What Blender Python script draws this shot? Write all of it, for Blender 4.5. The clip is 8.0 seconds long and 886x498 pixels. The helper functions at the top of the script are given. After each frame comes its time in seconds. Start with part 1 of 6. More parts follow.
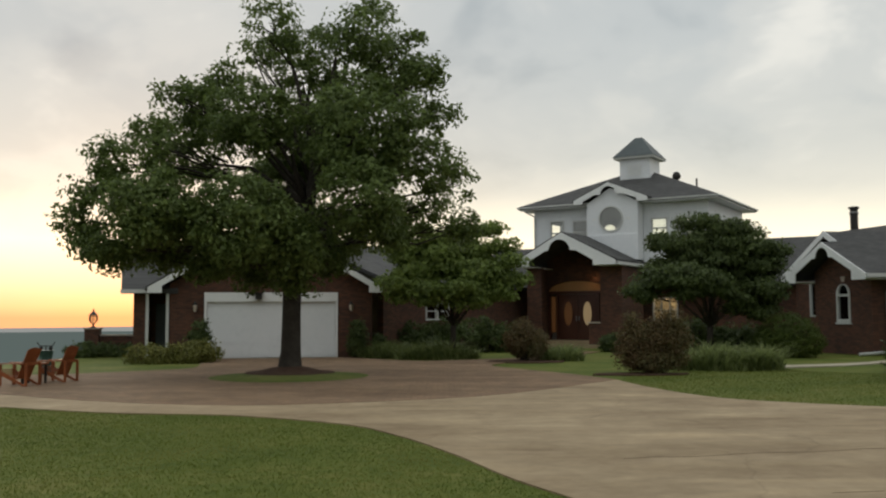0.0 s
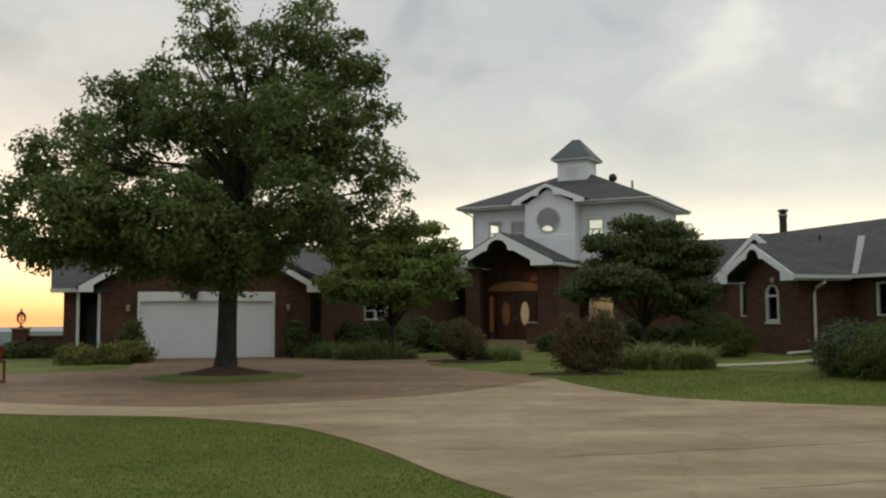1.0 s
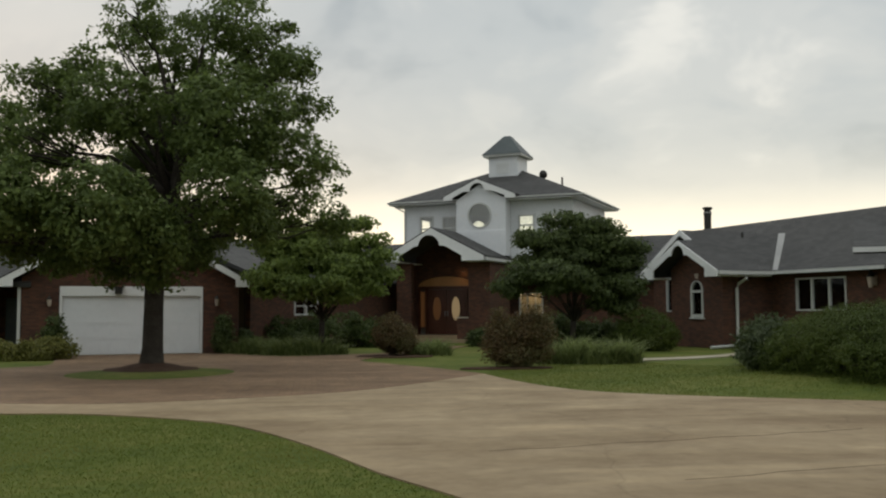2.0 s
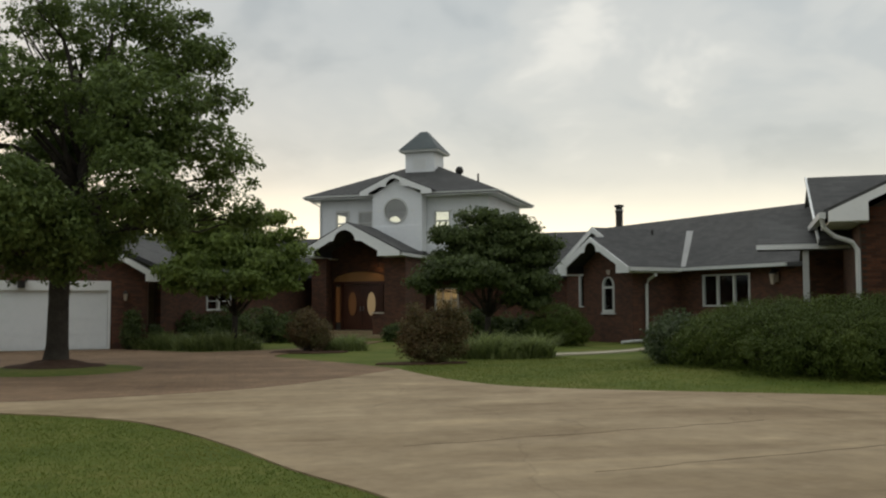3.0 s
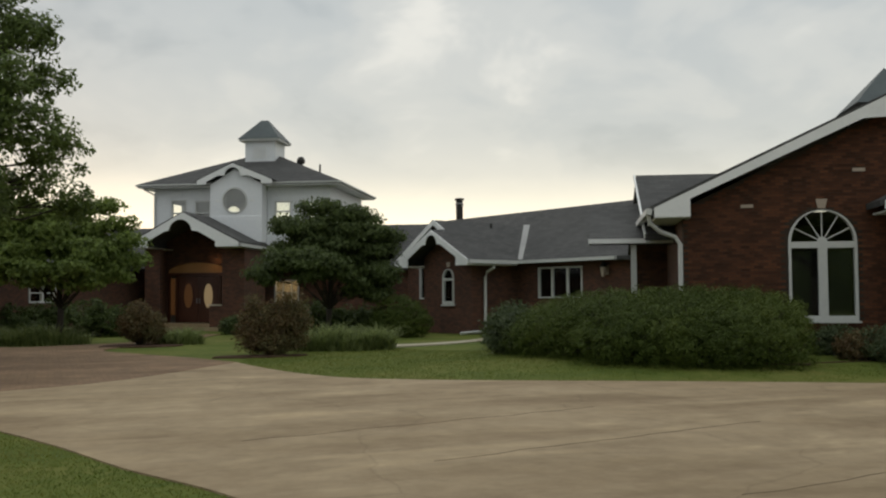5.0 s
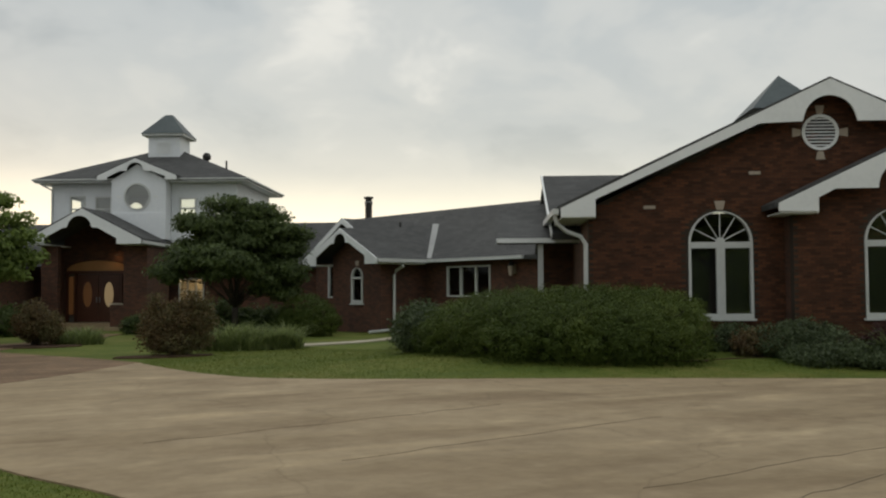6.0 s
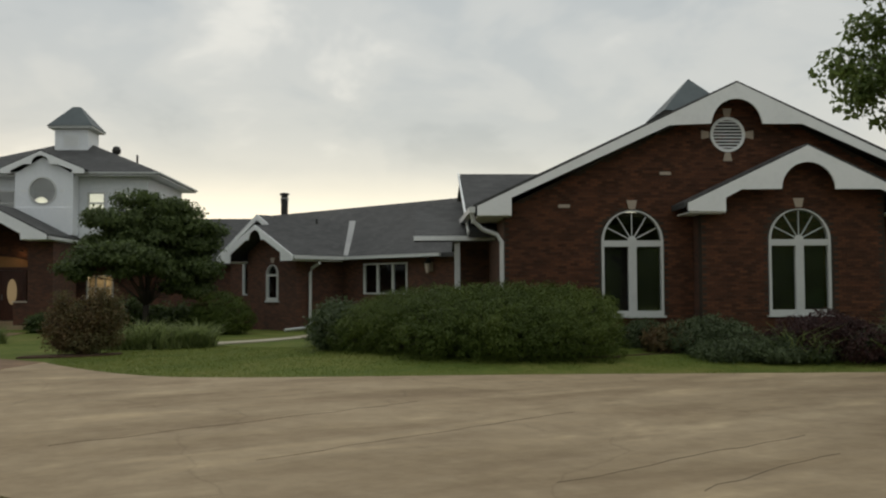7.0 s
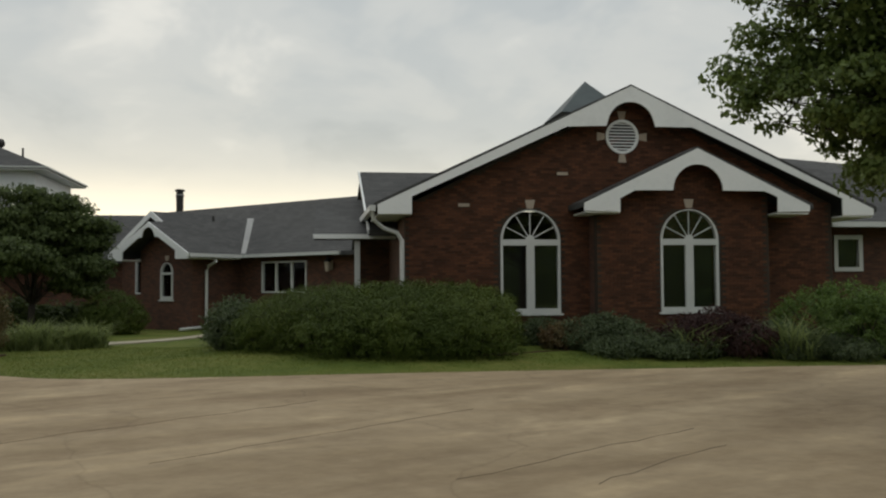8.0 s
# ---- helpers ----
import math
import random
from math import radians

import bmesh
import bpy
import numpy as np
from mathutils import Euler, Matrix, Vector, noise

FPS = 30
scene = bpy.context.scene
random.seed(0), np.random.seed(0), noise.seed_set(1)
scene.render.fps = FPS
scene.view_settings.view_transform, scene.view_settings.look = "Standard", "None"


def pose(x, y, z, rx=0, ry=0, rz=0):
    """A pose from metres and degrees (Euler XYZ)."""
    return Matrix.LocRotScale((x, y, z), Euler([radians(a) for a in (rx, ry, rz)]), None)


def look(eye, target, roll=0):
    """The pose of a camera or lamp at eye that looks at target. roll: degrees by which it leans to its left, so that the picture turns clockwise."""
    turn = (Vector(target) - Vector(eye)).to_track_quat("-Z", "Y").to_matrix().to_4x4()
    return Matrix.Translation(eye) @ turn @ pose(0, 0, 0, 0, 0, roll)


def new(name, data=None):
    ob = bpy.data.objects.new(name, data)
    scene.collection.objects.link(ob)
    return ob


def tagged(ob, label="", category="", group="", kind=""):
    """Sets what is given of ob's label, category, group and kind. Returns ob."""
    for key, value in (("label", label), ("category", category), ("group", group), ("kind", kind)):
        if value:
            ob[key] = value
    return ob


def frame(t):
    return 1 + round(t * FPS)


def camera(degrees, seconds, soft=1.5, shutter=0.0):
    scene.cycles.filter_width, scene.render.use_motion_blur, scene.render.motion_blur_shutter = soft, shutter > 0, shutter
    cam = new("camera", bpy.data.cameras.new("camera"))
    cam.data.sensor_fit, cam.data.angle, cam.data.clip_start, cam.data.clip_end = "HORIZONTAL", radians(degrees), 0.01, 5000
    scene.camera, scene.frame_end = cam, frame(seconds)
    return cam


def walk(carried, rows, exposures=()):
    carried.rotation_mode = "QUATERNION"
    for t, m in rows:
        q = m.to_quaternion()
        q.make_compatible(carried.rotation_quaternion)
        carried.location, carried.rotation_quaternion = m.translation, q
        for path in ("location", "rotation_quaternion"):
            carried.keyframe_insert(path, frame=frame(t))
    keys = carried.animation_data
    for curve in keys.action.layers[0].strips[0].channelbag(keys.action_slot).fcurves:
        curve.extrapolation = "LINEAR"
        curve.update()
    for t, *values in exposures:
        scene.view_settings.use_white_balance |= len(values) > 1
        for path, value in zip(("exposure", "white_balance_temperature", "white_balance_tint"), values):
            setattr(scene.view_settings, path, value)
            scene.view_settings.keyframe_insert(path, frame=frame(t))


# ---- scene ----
from mathutils.geometry import tessellate_polygon

# ---------- camera ----------
cam = camera(50.62, 8.0, soft=2.2)
EYE = (0.0, 0.0, 1.54)
PATH = [(0.0, 0.0, 4.08, 0.30), (0.5, -1.87, 4.08, 0.27), (1.0, -3.76, 4.05, 0.27), (2.5, -10.43, 3.54, 0.23), (3.0, -13.11, 3.43, 0.20),
        (3.5, -15.68, 3.26, 0.25), (4.0, -18.44, 3.20, 0.25), (5.5, -25.32, 2.79, 0.26), (6.0, -28.35, 2.79, 0.26), (6.5, -30.58, 2.70, 0.27),
        (7.0, -33.43, 2.61, 0.26), (7.5, -36.24, 2.50, 0.30), (8.0, -39.53, 2.48, 0.34)]
walk(cam, [(t, pose(*EYE, 90 + p, r, y)) for t, y, p, r in PATH], [(0.0, 0.12), (4.0, 0.12), (8.0, 0.05)])


# ---------- world and lights ----------
def node(tree, kind, inputs=(), **attrs):
    n = tree.nodes.new(kind)
    for k, v in attrs.items():
        setattr(n, k, v)
    for k, v in dict(inputs).items():
        if isinstance(v, bpy.types.NodeSocket):
            tree.links.new(v, n.inputs[k])
        else:
            n.inputs[k].default_value = v
    return n


def ramp(tree, fac, stops, smooth=False):
    n = node(tree, "ShaderNodeValToRGB", {0: fac})
    if smooth:
        n.color_ramp.interpolation = "EASE"
    el = n.color_ramp.elements
    while len(el) < len(stops):
        el.new(0.5)
    for e, (p, c) in zip(el, stops):
        e.position, e.color = p, (*c, 1) if len(c) == 3 else c
    return n.outputs["Color"]


def mixc(tree, fac, a, b, blend="MIX"):
    n = node(tree, "ShaderNodeMix", data_type="RGBA", blend_type=blend)
    for k, v in ((0, fac), (6, a), (7, b)):
        if isinstance(v, bpy.types.NodeSocket):
            tree.links.new(v, n.inputs[k])
        else:
            n.inputs[k].default_value = v if k == 0 else (*v, 1)
    return n.outputs[2]


def maths(tree, op, a, b=0.0, c=0.0, clamp=False):
    n = node(tree, "ShaderNodeMath", {0: a, 1: b, 2: c}, operation=op)
    n.use_clamp = clamp
    return n.outputs[0]


def make_world():
    w = bpy.data.worlds.new("evening_sky")
    scene.world = w
    w.use_nodes = True
    t = w.node_tree
    t.nodes.clear()
    co = node(t, "ShaderNodeTexCoord").outputs["Generated"]
    sep = node(t, "ShaderNodeSeparateXYZ", {0: co})
    x, y, z = sep.outputs
    up = maths(t, "MAXIMUM", z, 0.0)
    # clouds lie on a high flat deck
    k = maths(t, "ADD", up, 0.42)
    deck = node(t, "ShaderNodeCombineXYZ", {0: maths(t, "DIVIDE", x, k), 1: maths(t, "DIVIDE", y, k), 2: 0.3})
    n1 = node(t, "ShaderNodeTexNoise", {"Vector": deck.outputs[0], "Scale": 4.6, "Detail": 4.0, "Roughness": 0.52, "Distortion": 0.25})
    n2 = node(t, "ShaderNodeTexNoise", {"Vector": deck.outputs[0], "Scale": 1.5, "Detail": 2.0})
    cl = maths(t, "MULTIPLY_ADD", n2.outputs[0], 0.5, maths(t, "MULTIPLY", n1.outputs[0], 0.5))
    cloud = ramp(t, cl, [(0.37, (0.37, 0.41, 0.43)), (0.46, (0.48, 0.51, 0.515)), (0.54, (0.56, 0.575, 0.56)), (0.63, (0.74, 0.73, 0.68))], True)
    # one small dark scud cloud, low over the valley
    off = node(t, "ShaderNodeVectorMath", {0: co, 1: (0.354, -0.898, -0.262)}, operation="ADD")
    warp = node(t, "ShaderNodeTexNoise", {"Vector": co, "Scale": 16.0, "Detail": 3.0})
    bend = node(t, "ShaderNodeVectorMath", {0: warp.outputs["Color"], 1: (0.05, 0.05, 0.05), 2: off.outputs[0]}, operation="MULTIPLY_ADD")
    bend = node(t, "ShaderNodeVectorMath", {0: bend.outputs[0], 1: (0.025, 0.025, 0.025)}, operation="SUBTRACT")
    size = node(t, "ShaderNodeVectorMath", {0: bend.outputs[0], 1: (1.0, 1.0, 1.55)}, operation="MULTIPLY")
    far = node(t, "ShaderNodeVectorMath", {0: size.outputs[0]}, operation="LENGTH").outputs["Value"]
    cloud = mixc(t, 1.0, cloud, ramp(t, far, [(0.0, (0.74, 0.76, 0.80)), (0.016, (0.80, 0.82, 0.85)), (0.042, (1, 1, 1))]), "MULTIPLY")
    # the glow of the set sun, low in the west
    az = maths(t, "ADD", maths(t, "MULTIPLY", x, 0.05), maths(t, "MULTIPLY", y, 0.999))
    west = maths(t, "MULTIPLY_ADD", az, 0.5, 0.5, True)
    west = maths(t, "POWER", west, 1.3)
    low = ramp(t, up, [(0.0, (0.80, 0.36, 0.20)), (0.012, (0.95, 0.56, 0.31)), (0.035, (1.0, 0.79, 0.54)), (0.078, (1.30, 1.17, 0.88)),
                       (0.13, (0.84, 0.79, 0.66)), (0.18, (0.68, 0.66, 0.58)), (0.30, (0.58, 0.59, 0.57))])
    fade = ramp(t, up, [(0.0, (1, 1, 1)), (0.07, (0.93, 0.93, 0.93)), (0.16, (0.40, 0.40, 0.40)), (0.32, (0, 0, 0))])
    glow = maths(t, "MULTIPLY", fade, west)
    sky = mixc(t, glow, cloud, low)
    sky_t = node(t, "ShaderNodeTexSky", sky_type="NISHITA", sun_disc=False, sun_elevation=radians(2.0), sun_rotation=radians(-17))
    # an overcast vault is brightest overhead
    vault = maths(t, "MULTIPLY_ADD", maths(t, "MAXIMUM", maths(t, "SUBTRACT", up, 0.36), 0.0), 1.15, 1.0)
    bg = node(t, "ShaderNodeBackground", {0: sky, 1: vault})
    bg2 = node(t, "ShaderNodeBackground", {0: sky_t.outputs[0], 1: 0.02})
    add = node(t, "ShaderNodeAddShader", {0: bg.outputs[0], 1: bg2.outputs[0]})
    node(t, "ShaderNodeOutputWorld", {0: add.outputs[0]})


make_world()
sun_data = bpy.data.lights.new("sun", "SUN")
sun_data.energy, sun_data.angle, sun_data.color = 0.5, radians(20), (1.0, 0.85, 0.68)
sun = new("sun", sun_data)
sun.matrix_world = look((-60, 190, 22), (0, 0, 0))


# ---------- materials ----------
def material(name, base, rough=0.8, spec=0.3, metal=0.0, fine=(), bump=0.0, bump_scale=60.0, coords="Object", **more):
    """base: list of ramp stops over two-scale noise. fine: (large scale, small scale)."""
    m = bpy.data.materials.new(name)
    m.use_nodes = True
    t = m.node_tree
    b = t.nodes["Principled BSDF"]
    co = node(t, "ShaderNodeTexCoord").outputs[coords]
    big, small = fine or (0.6, 12.0)
    a = node(t, "ShaderNodeTexNoise", {"Vector": co, "Scale": big, "Detail": 4.0, "Roughness": 0.6}).outputs[0]
    c = node(t, "ShaderNodeTexNoise", {"Vector": co, "Scale": small, "Detail": 5.0, "Roughness": 0.7}).outputs[0]
    f = maths(t, "MULTIPLY_ADD", a, 0.55, maths(t, "MULTIPLY", c, 0.45))
    col = ramp(t, f, base)
    t.links.new(col, b.inputs["Base Color"])
    b.inputs["Roughness"].default_value, b.inputs["Metallic"].default_value, b.inputs["Specular IOR Level"].default_value = rough, metal, spec
    if bump:
        n = node(t, "ShaderNodeTexNoise", {"Vector": co, "Scale": bump_scale, "Detail": 4.0}).outputs[0]
        h = node(t, "ShaderNodeBump", {"Height": n, "Strength": bump, "Distance": 0.02})
        t.links.new(h.outputs[0], b.inputs["Normal"])
    return m


def tint_random(m, low, high, source="Object Info"):
    """Vary a material's brightness from piece to piece."""
    t = m.node_tree
    b = t.nodes["Principled BSDF"]
    link = b.inputs["Base Color"].links[0].from_socket
    r = node(t, "ShaderNodeObjectInfo").outputs["Random"] if source == "Object Info" else node(t, "ShaderNodeNewGeometry").outputs["Random Per Island"]
    v = ramp(t, r, [(0.0, low), (1.0, high)])
    t.links.new(mixc(t, 1.0, link, v, "MULTIPLY"), b.inputs["Base Color"])
    return m


def brick_material(name, wall_axis, c1=(0.130, 0.052, 0.029), c2=(0.062, 0.029, 0.019), mortar=(0.078, 0.054, 0.040)):
    """Brick courses on a wall whose horizontal run has this azimuth."""
    m = bpy.data.materials.new(name)
    m.use_nodes = True
    t = m.node_tree
    b = t.nodes["Principled BSDF"]
    co = node(t, "ShaderNodeTexCoord").outputs["Object"]
    sep = node(t, "ShaderNodeSeparateXYZ", {0: co})
    a = radians(wall_axis)
    u = maths(t, "ADD", maths(t, "MULTIPLY", sep.outputs[0], math.sin(a)), maths(t, "MULTIPLY", sep.outputs[1], math.cos(a)))
    v = node(t, "ShaderNodeCombineXYZ", {0: u, 1: sep.outputs[2], 2: 0.0}).outputs[0]
    br = node(t, "ShaderNodeTexBrick", {"Vector": v, "Color1": (*c1, 1), "Color2": (*c2, 1), "Mortar": (*mortar, 1), "Scale": 1.0, "Mortar Size": 0.006,
                                        "Mortar Smooth": 0.2, "Bias": 0.0, "Brick Width": 0.203, "Row Height": 0.0677})
    n = node(t, "ShaderNodeTexNoise", {"Vector": co, "Scale": 0.9, "Detail": 4.0}).outputs[0]
    s = node(t, "ShaderNodeTexNoise", {"Vector": co, "Scale": 45.0, "Detail": 3.0}).outputs[0]
    st = ramp(t, maths(t, "MULTIPLY_ADD", n, 0.6, maths(t, "MULTIPLY", s, 0.4)), [(0.3, (0.7, 0.7, 0.7)), (0.7, (1.2, 1.15, 1.1))])
    t.links.new(mixc(t, 1.0, br.outputs[0], st, "MULTIPLY"), b.inputs["Base Color"])
    h = node(t, "ShaderNodeBump", {"Height": maths(t, "SUBTRACT", maths(t, "MULTIPLY", s, 0.3), br.outputs["Fac"]), "Strength": 0.6, "Distance": 0.008})
    t.links.new(h.outputs[0], b.inputs["Normal"])
    b.inputs["Roughness"].default_value = 0.88
    return m


def shingle_material(name, axis):
    """Rows of asphalt shingles; axis: azimuth of the eave."""
    m = bpy.data.materials.new(name)
    m.use_nodes = True
    t = m.node_tree
    b = t.nodes["Principled BSDF"]
    co = node(t, "ShaderNodeTexCoord").outputs["Object"]
    sep = node(t, "ShaderNodeSeparateXYZ", {0: co})
    a = radians(axis)
    u = maths(t, "ADD", maths(t, "MULTIPLY", sep.outputs[0], math.sin(a)), maths(t, "MULTIPLY", sep.outputs[1], math.cos(a)))
    v = node(t, "ShaderNodeCombineXYZ", {0: u, 1: sep.outputs[2], 2: 0.0}).outputs[0]
    br = node(t, "ShaderNodeTexBrick", {"Vector": v, "Color1": (0.068, 0.067, 0.066, 1), "Color2": (0.045, 0.044, 0.044, 1), "Mortar": (0.030, 0.030, 0.030, 1),
                                        "Scale": 1.0, "Mortar Size": 0.005, "Mortar Smooth": 0.3, "Brick Width": 0.30, "Row Height": 0.075})
    n = node(t, "ShaderNodeTexNoise", {"Vector": co, "Scale": 0.7, "Detail": 5.0}).outputs[0]
    s = node(t, "ShaderNodeTexNoise", {"Vector": co, "Scale": 30.0, "Detail": 4.0}).outputs[0]
    st = ramp(t, maths(t, "MULTIPLY_ADD", n, 0.6, maths(t, "MULTIPLY", s, 0.4)), [(0.3, (0.75, 0.75, 0.75)), (0.7, (1.25, 1.25, 1.22))])
    t.links.new(mixc(t, 1.0, br.outputs[0], st, "MULTIPLY"), b.inputs["Base Color"])
    h = node(t, "ShaderNodeBump", {"Height": maths(t, "SUBTRACT", s, br.outputs["Fac"]), "Strength": 0.6, "Distance": 0.01})
    t.links.new(h.outputs[0], b.inputs["Normal"])
    b.inputs["Roughness"].default_value = 0.85
    return m


def leaf_material(name, stops, rough=0.55, through_light=0.38, vary=1.0):
    m = material(name, stops, rough, 0.25, fine=(0.5, 6.0))
    t = m.node_tree
    b = t.nodes["Principled BSDF"]
    tint_random(m, tuple(1 - vary * v for v in (0.4, 0.38, 0.45)), tuple(1 + vary * v for v in (0.35, 0.3, 0.2)), "Geometry")
    tr = node(t, "ShaderNodeBsdfTranslucent")
    t.links.new(b.inputs["Base Color"].links[0].from_socket, tr.inputs[0])
    mx = node(t, "ShaderNodeMixShader", {0: through_light, 1: b.outputs[0], 2: tr.outputs[0]})
    t.links.new(mx.outputs[0], t.nodes["Material Output"].inputs[0])
    return m


def glass_material(name):
    m = bpy.data.materials.new(name)
    m.use_nodes = True
    t = m.node_tree
    t.nodes.remove(t.nodes["Principled BSDF"])
    tr = node(t, "ShaderNodeBsdfTransparent", {0: (0.92, 0.94, 0.93, 1)})
    gl = node(t, "ShaderNodeBsdfGlossy", {0: (1, 1, 1, 1), "Roughness": 0.03})
    fr = node(t, "ShaderNodeFresnel", {0: 1.5})
    mx = node(t, "ShaderNodeMixShader", {0: maths(t, "MULTIPLY", fr.outputs[0], 2.2, clamp=True), 1: tr.outputs[0], 2: gl.outputs[0]})
    t.links.new(mx.outputs[0], t.nodes["Material Output"].inputs[0])
    return m


def emitter(name, colour, strength):
    m = bpy.data.materials.new(name)
    m.use_nodes = True
    b = m.node_tree.nodes["Principled BSDF"]
    b.inputs["Emission Color"].default_value, b.inputs["Emission Strength"].default_value = (*colour, 1), strength
    b.inputs["Base Color"].default_value = (*[0.15 * c for c in colour], 1)
    return m


G3 = lambda a, b, c: [(0.3, a), (0.5, b), (0.7, c)]
BRICK_A = brick_material("brick_south", 121)
BRICK_SIDE = brick_material("brick_side", 31)
BRICK_G = brick_material("brick_garage", 81)
BRICK_M = brick_material("brick_wing", 166)
BRICK_PIECE = tint_random(material("brick_piece", G3((0.066, 0.029, 0.016), (0.098, 0.041, 0.021), (0.136, 0.055, 0.028)), 0.88, fine=(1.2, 40.0), bump=0.3), (0.55, 0.58, 0.62), (1.35, 1.25, 1.2))
BRICK_REST = tint_random(material("brick_rest", G3((0.066, 0.029, 0.016), (0.098, 0.041, 0.021), (0.136, 0.055, 0.028)), 0.88, fine=(1.2, 40.0), bump=0.3), (0.55, 0.58, 0.62), (1.35, 1.25, 1.2), "Geometry")
MORTAR = material("mortar", G3((0.036, 0.027, 0.020), (0.050, 0.038, 0.028), (0.070, 0.053, 0.040)), 0.95, fine=(1.0, 30.0), bump=0.3)
SHINGLE_A = shingle_material("shingle_front", 121)
SHINGLE_SIDE = shingle_material("shingle_side", 31)
SHINGLE_G = shingle_material("shingle_garage", 171)
SHINGLE_M = shingle_material("shingle_wing", 166)
SHINGLE_S = shingle_material("shingle_bay", 76)
WHITE = material("white_paint", G3((0.70, 0.71, 0.70), (0.78, 0.79, 0.78), (0.82, 0.82, 0.81)), 0.55, 0.3, fine=(0.8, 9.0), bump=0.05)
SIDING = material("white_siding", G3((0.66, 0.68, 0.70), (0.74, 0.76, 0.78), (0.80, 0.81, 0.82)), 0.6, 0.3, fine=(0.5, 8.0), bump=0.05)
DOORWHITE = material("garage_door_paint", G3((0.68, 0.70, 0.71), (0.76, 0.78, 0.79), (0.80, 0.81, 0.82)), 0.5, 0.35, fine=(0.4, 5.0))
TRIMWHITE = material("window_vinyl", G3((0.50, 0.51, 0.49), (0.57, 0.58, 0.56), (0.62, 0.62, 0.60)), 0.5, 0.35)
STONE = material("cast_stone", G3((0.34, 0.28, 0.22), (0.42, 0.35, 0.28), (0.48, 0.42, 0.34)), 0.85, bump=0.2)
DARKMETAL = material("dark_metal", G3((0.02, 0.02, 0.02), (0.035, 0.033, 0.03), (0.05, 0.045, 0.04)), 0.5, 0.5, 0.6)
TIN = material("weathered_tin", G3((0.055, 0.066, 0.068), (0.075, 0.09, 0.092), (0.10, 0.12, 0.12)), 0.55, 0.4, 0.3, fine=(0.9, 7.0))
FLASH = material("flashing", G3((0.24, 0.24, 0.24), (0.30, 0.30, 0.29), (0.36, 0.36, 0.35)), 0.6, 0.4, 0.3)
GLASS = glass_material("window_glass")
BLIND = material("blind_slats", G3((0.025, 0.028, 0.028), (0.035, 0.037, 0.037), (0.045, 0.048, 0.048)), 0.6)
# Unlit rooms: their dimness is put into this dark wall colour.
ROOMDARK = material("painted_dim_interior", G3((0.10, 0.09, 0.08), (0.14, 0.13, 0.11), (0.18, 0.16, 0.14)), 0.9)
CREAM = material("cream_wall_paint", G3((0.52, 0.46, 0.36), (0.60, 0.54, 0.43), (0.66, 0.60, 0.49)), 0.8)
DOORWOOD = material("mahogany", G3((0.05, 0.018, 0.010), (0.085, 0.030, 0.016), (0.12, 0.045, 0.024)), 0.4, 0.5, fine=(1.0, 20.0))
PINE = material("stained_pine", G3((0.30, 0.14, 0.05), (0.42, 0.21, 0.08), (0.50, 0.27, 0.11)), 0.5, fine=(1.0, 15.0))
CHAIRWOOD = material("cedar_stain", G3((0.17, 0.046, 0.014), (0.25, 0.072, 0.022), (0.32, 0.10, 0.034)), 0.55, fine=(2.0, 25.0), bump=0.1)
BARK = material("bark", G3((0.028, 0.024, 0.020), (0.05, 0.043, 0.036), (0.085, 0.075, 0.062)), 0.95, 0.1, fine=(3.0, 30.0), bump=0.8, bump_scale=22.0)
MULCH = material("mulch", G3((0.045, 0.026, 0.018), (0.075, 0.045, 0.030), (0.11, 0.07, 0.05)), 0.95, 0.1, fine=(3.0, 40.0), bump=0.8, bump_scale=40.0)
LEAF_BIG = leaf_material("ash_leaves", G3((0.074, 0.110, 0.031), (0.116, 0.164, 0.047), (0.17, 0.23, 0.072)), 0.5, 0.42, 0.8)
LEAF_DOG = leaf_material("dogwood_leaves", G3((0.110, 0.160, 0.040), (0.170, 0.232, 0.060), (0.24, 0.31, 0.088)), 0.5, 0.5)
LEAF_DARK = leaf_material("maple_leaves", G3((0.052, 0.076, 0.026), (0.082, 0.114, 0.038), (0.118, 0.158, 0.054)))
LEAF_RED = leaf_material("burning_bush_leaves", G3((0.150, 0.070, 0.042), (0.135, 0.105, 0.050), (0.110, 0.140, 0.056)))
LEAF_HEDGE = leaf_material("yew_leaves", G3((0.036, 0.058, 0.011), (0.068, 0.097, 0.017), (0.122, 0.152, 0.026)), 0.65, 0.2, 0.6)
LEAF_SAGE = leaf_material("sage_leaves", G3((0.060, 0.078, 0.042), (0.090, 0.120, 0.060), (0.132, 0.168, 0.090)))
LEAF_PURPLE = leaf_material("barberry_leaves", G3((0.039, 0.018, 0.021), (0.058, 0.029, 0.029), (0.085, 0.044, 0.039)))
LEAF_YELLOW = leaf_material("spirea_leaves", G3((0.125, 0.130, 0.038), (0.185, 0.190, 0.054), (0.24, 0.245, 0.075)))
LEAF_JUNIPER = leaf_material("juniper_sprays", G3((0.075, 0.125, 0.030), (0.115, 0.180, 0.042), (0.16, 0.24, 0.06)))
IRIS = leaf_material("iris_blades", G3((0.150, 0.188, 0.072), (0.205, 0.25, 0.098), (0.26, 0.315, 0.13)), 0.55, 0.45)
GRASSBLADE = leaf_material("grass_blades", [(0.38, (0.085, 0.122, 0.019)), (0.5, (0.135, 0.166, 0.030)), (0.62, (0.20, 0.20, 0.050))], 0.6, 0.5, 0.12)


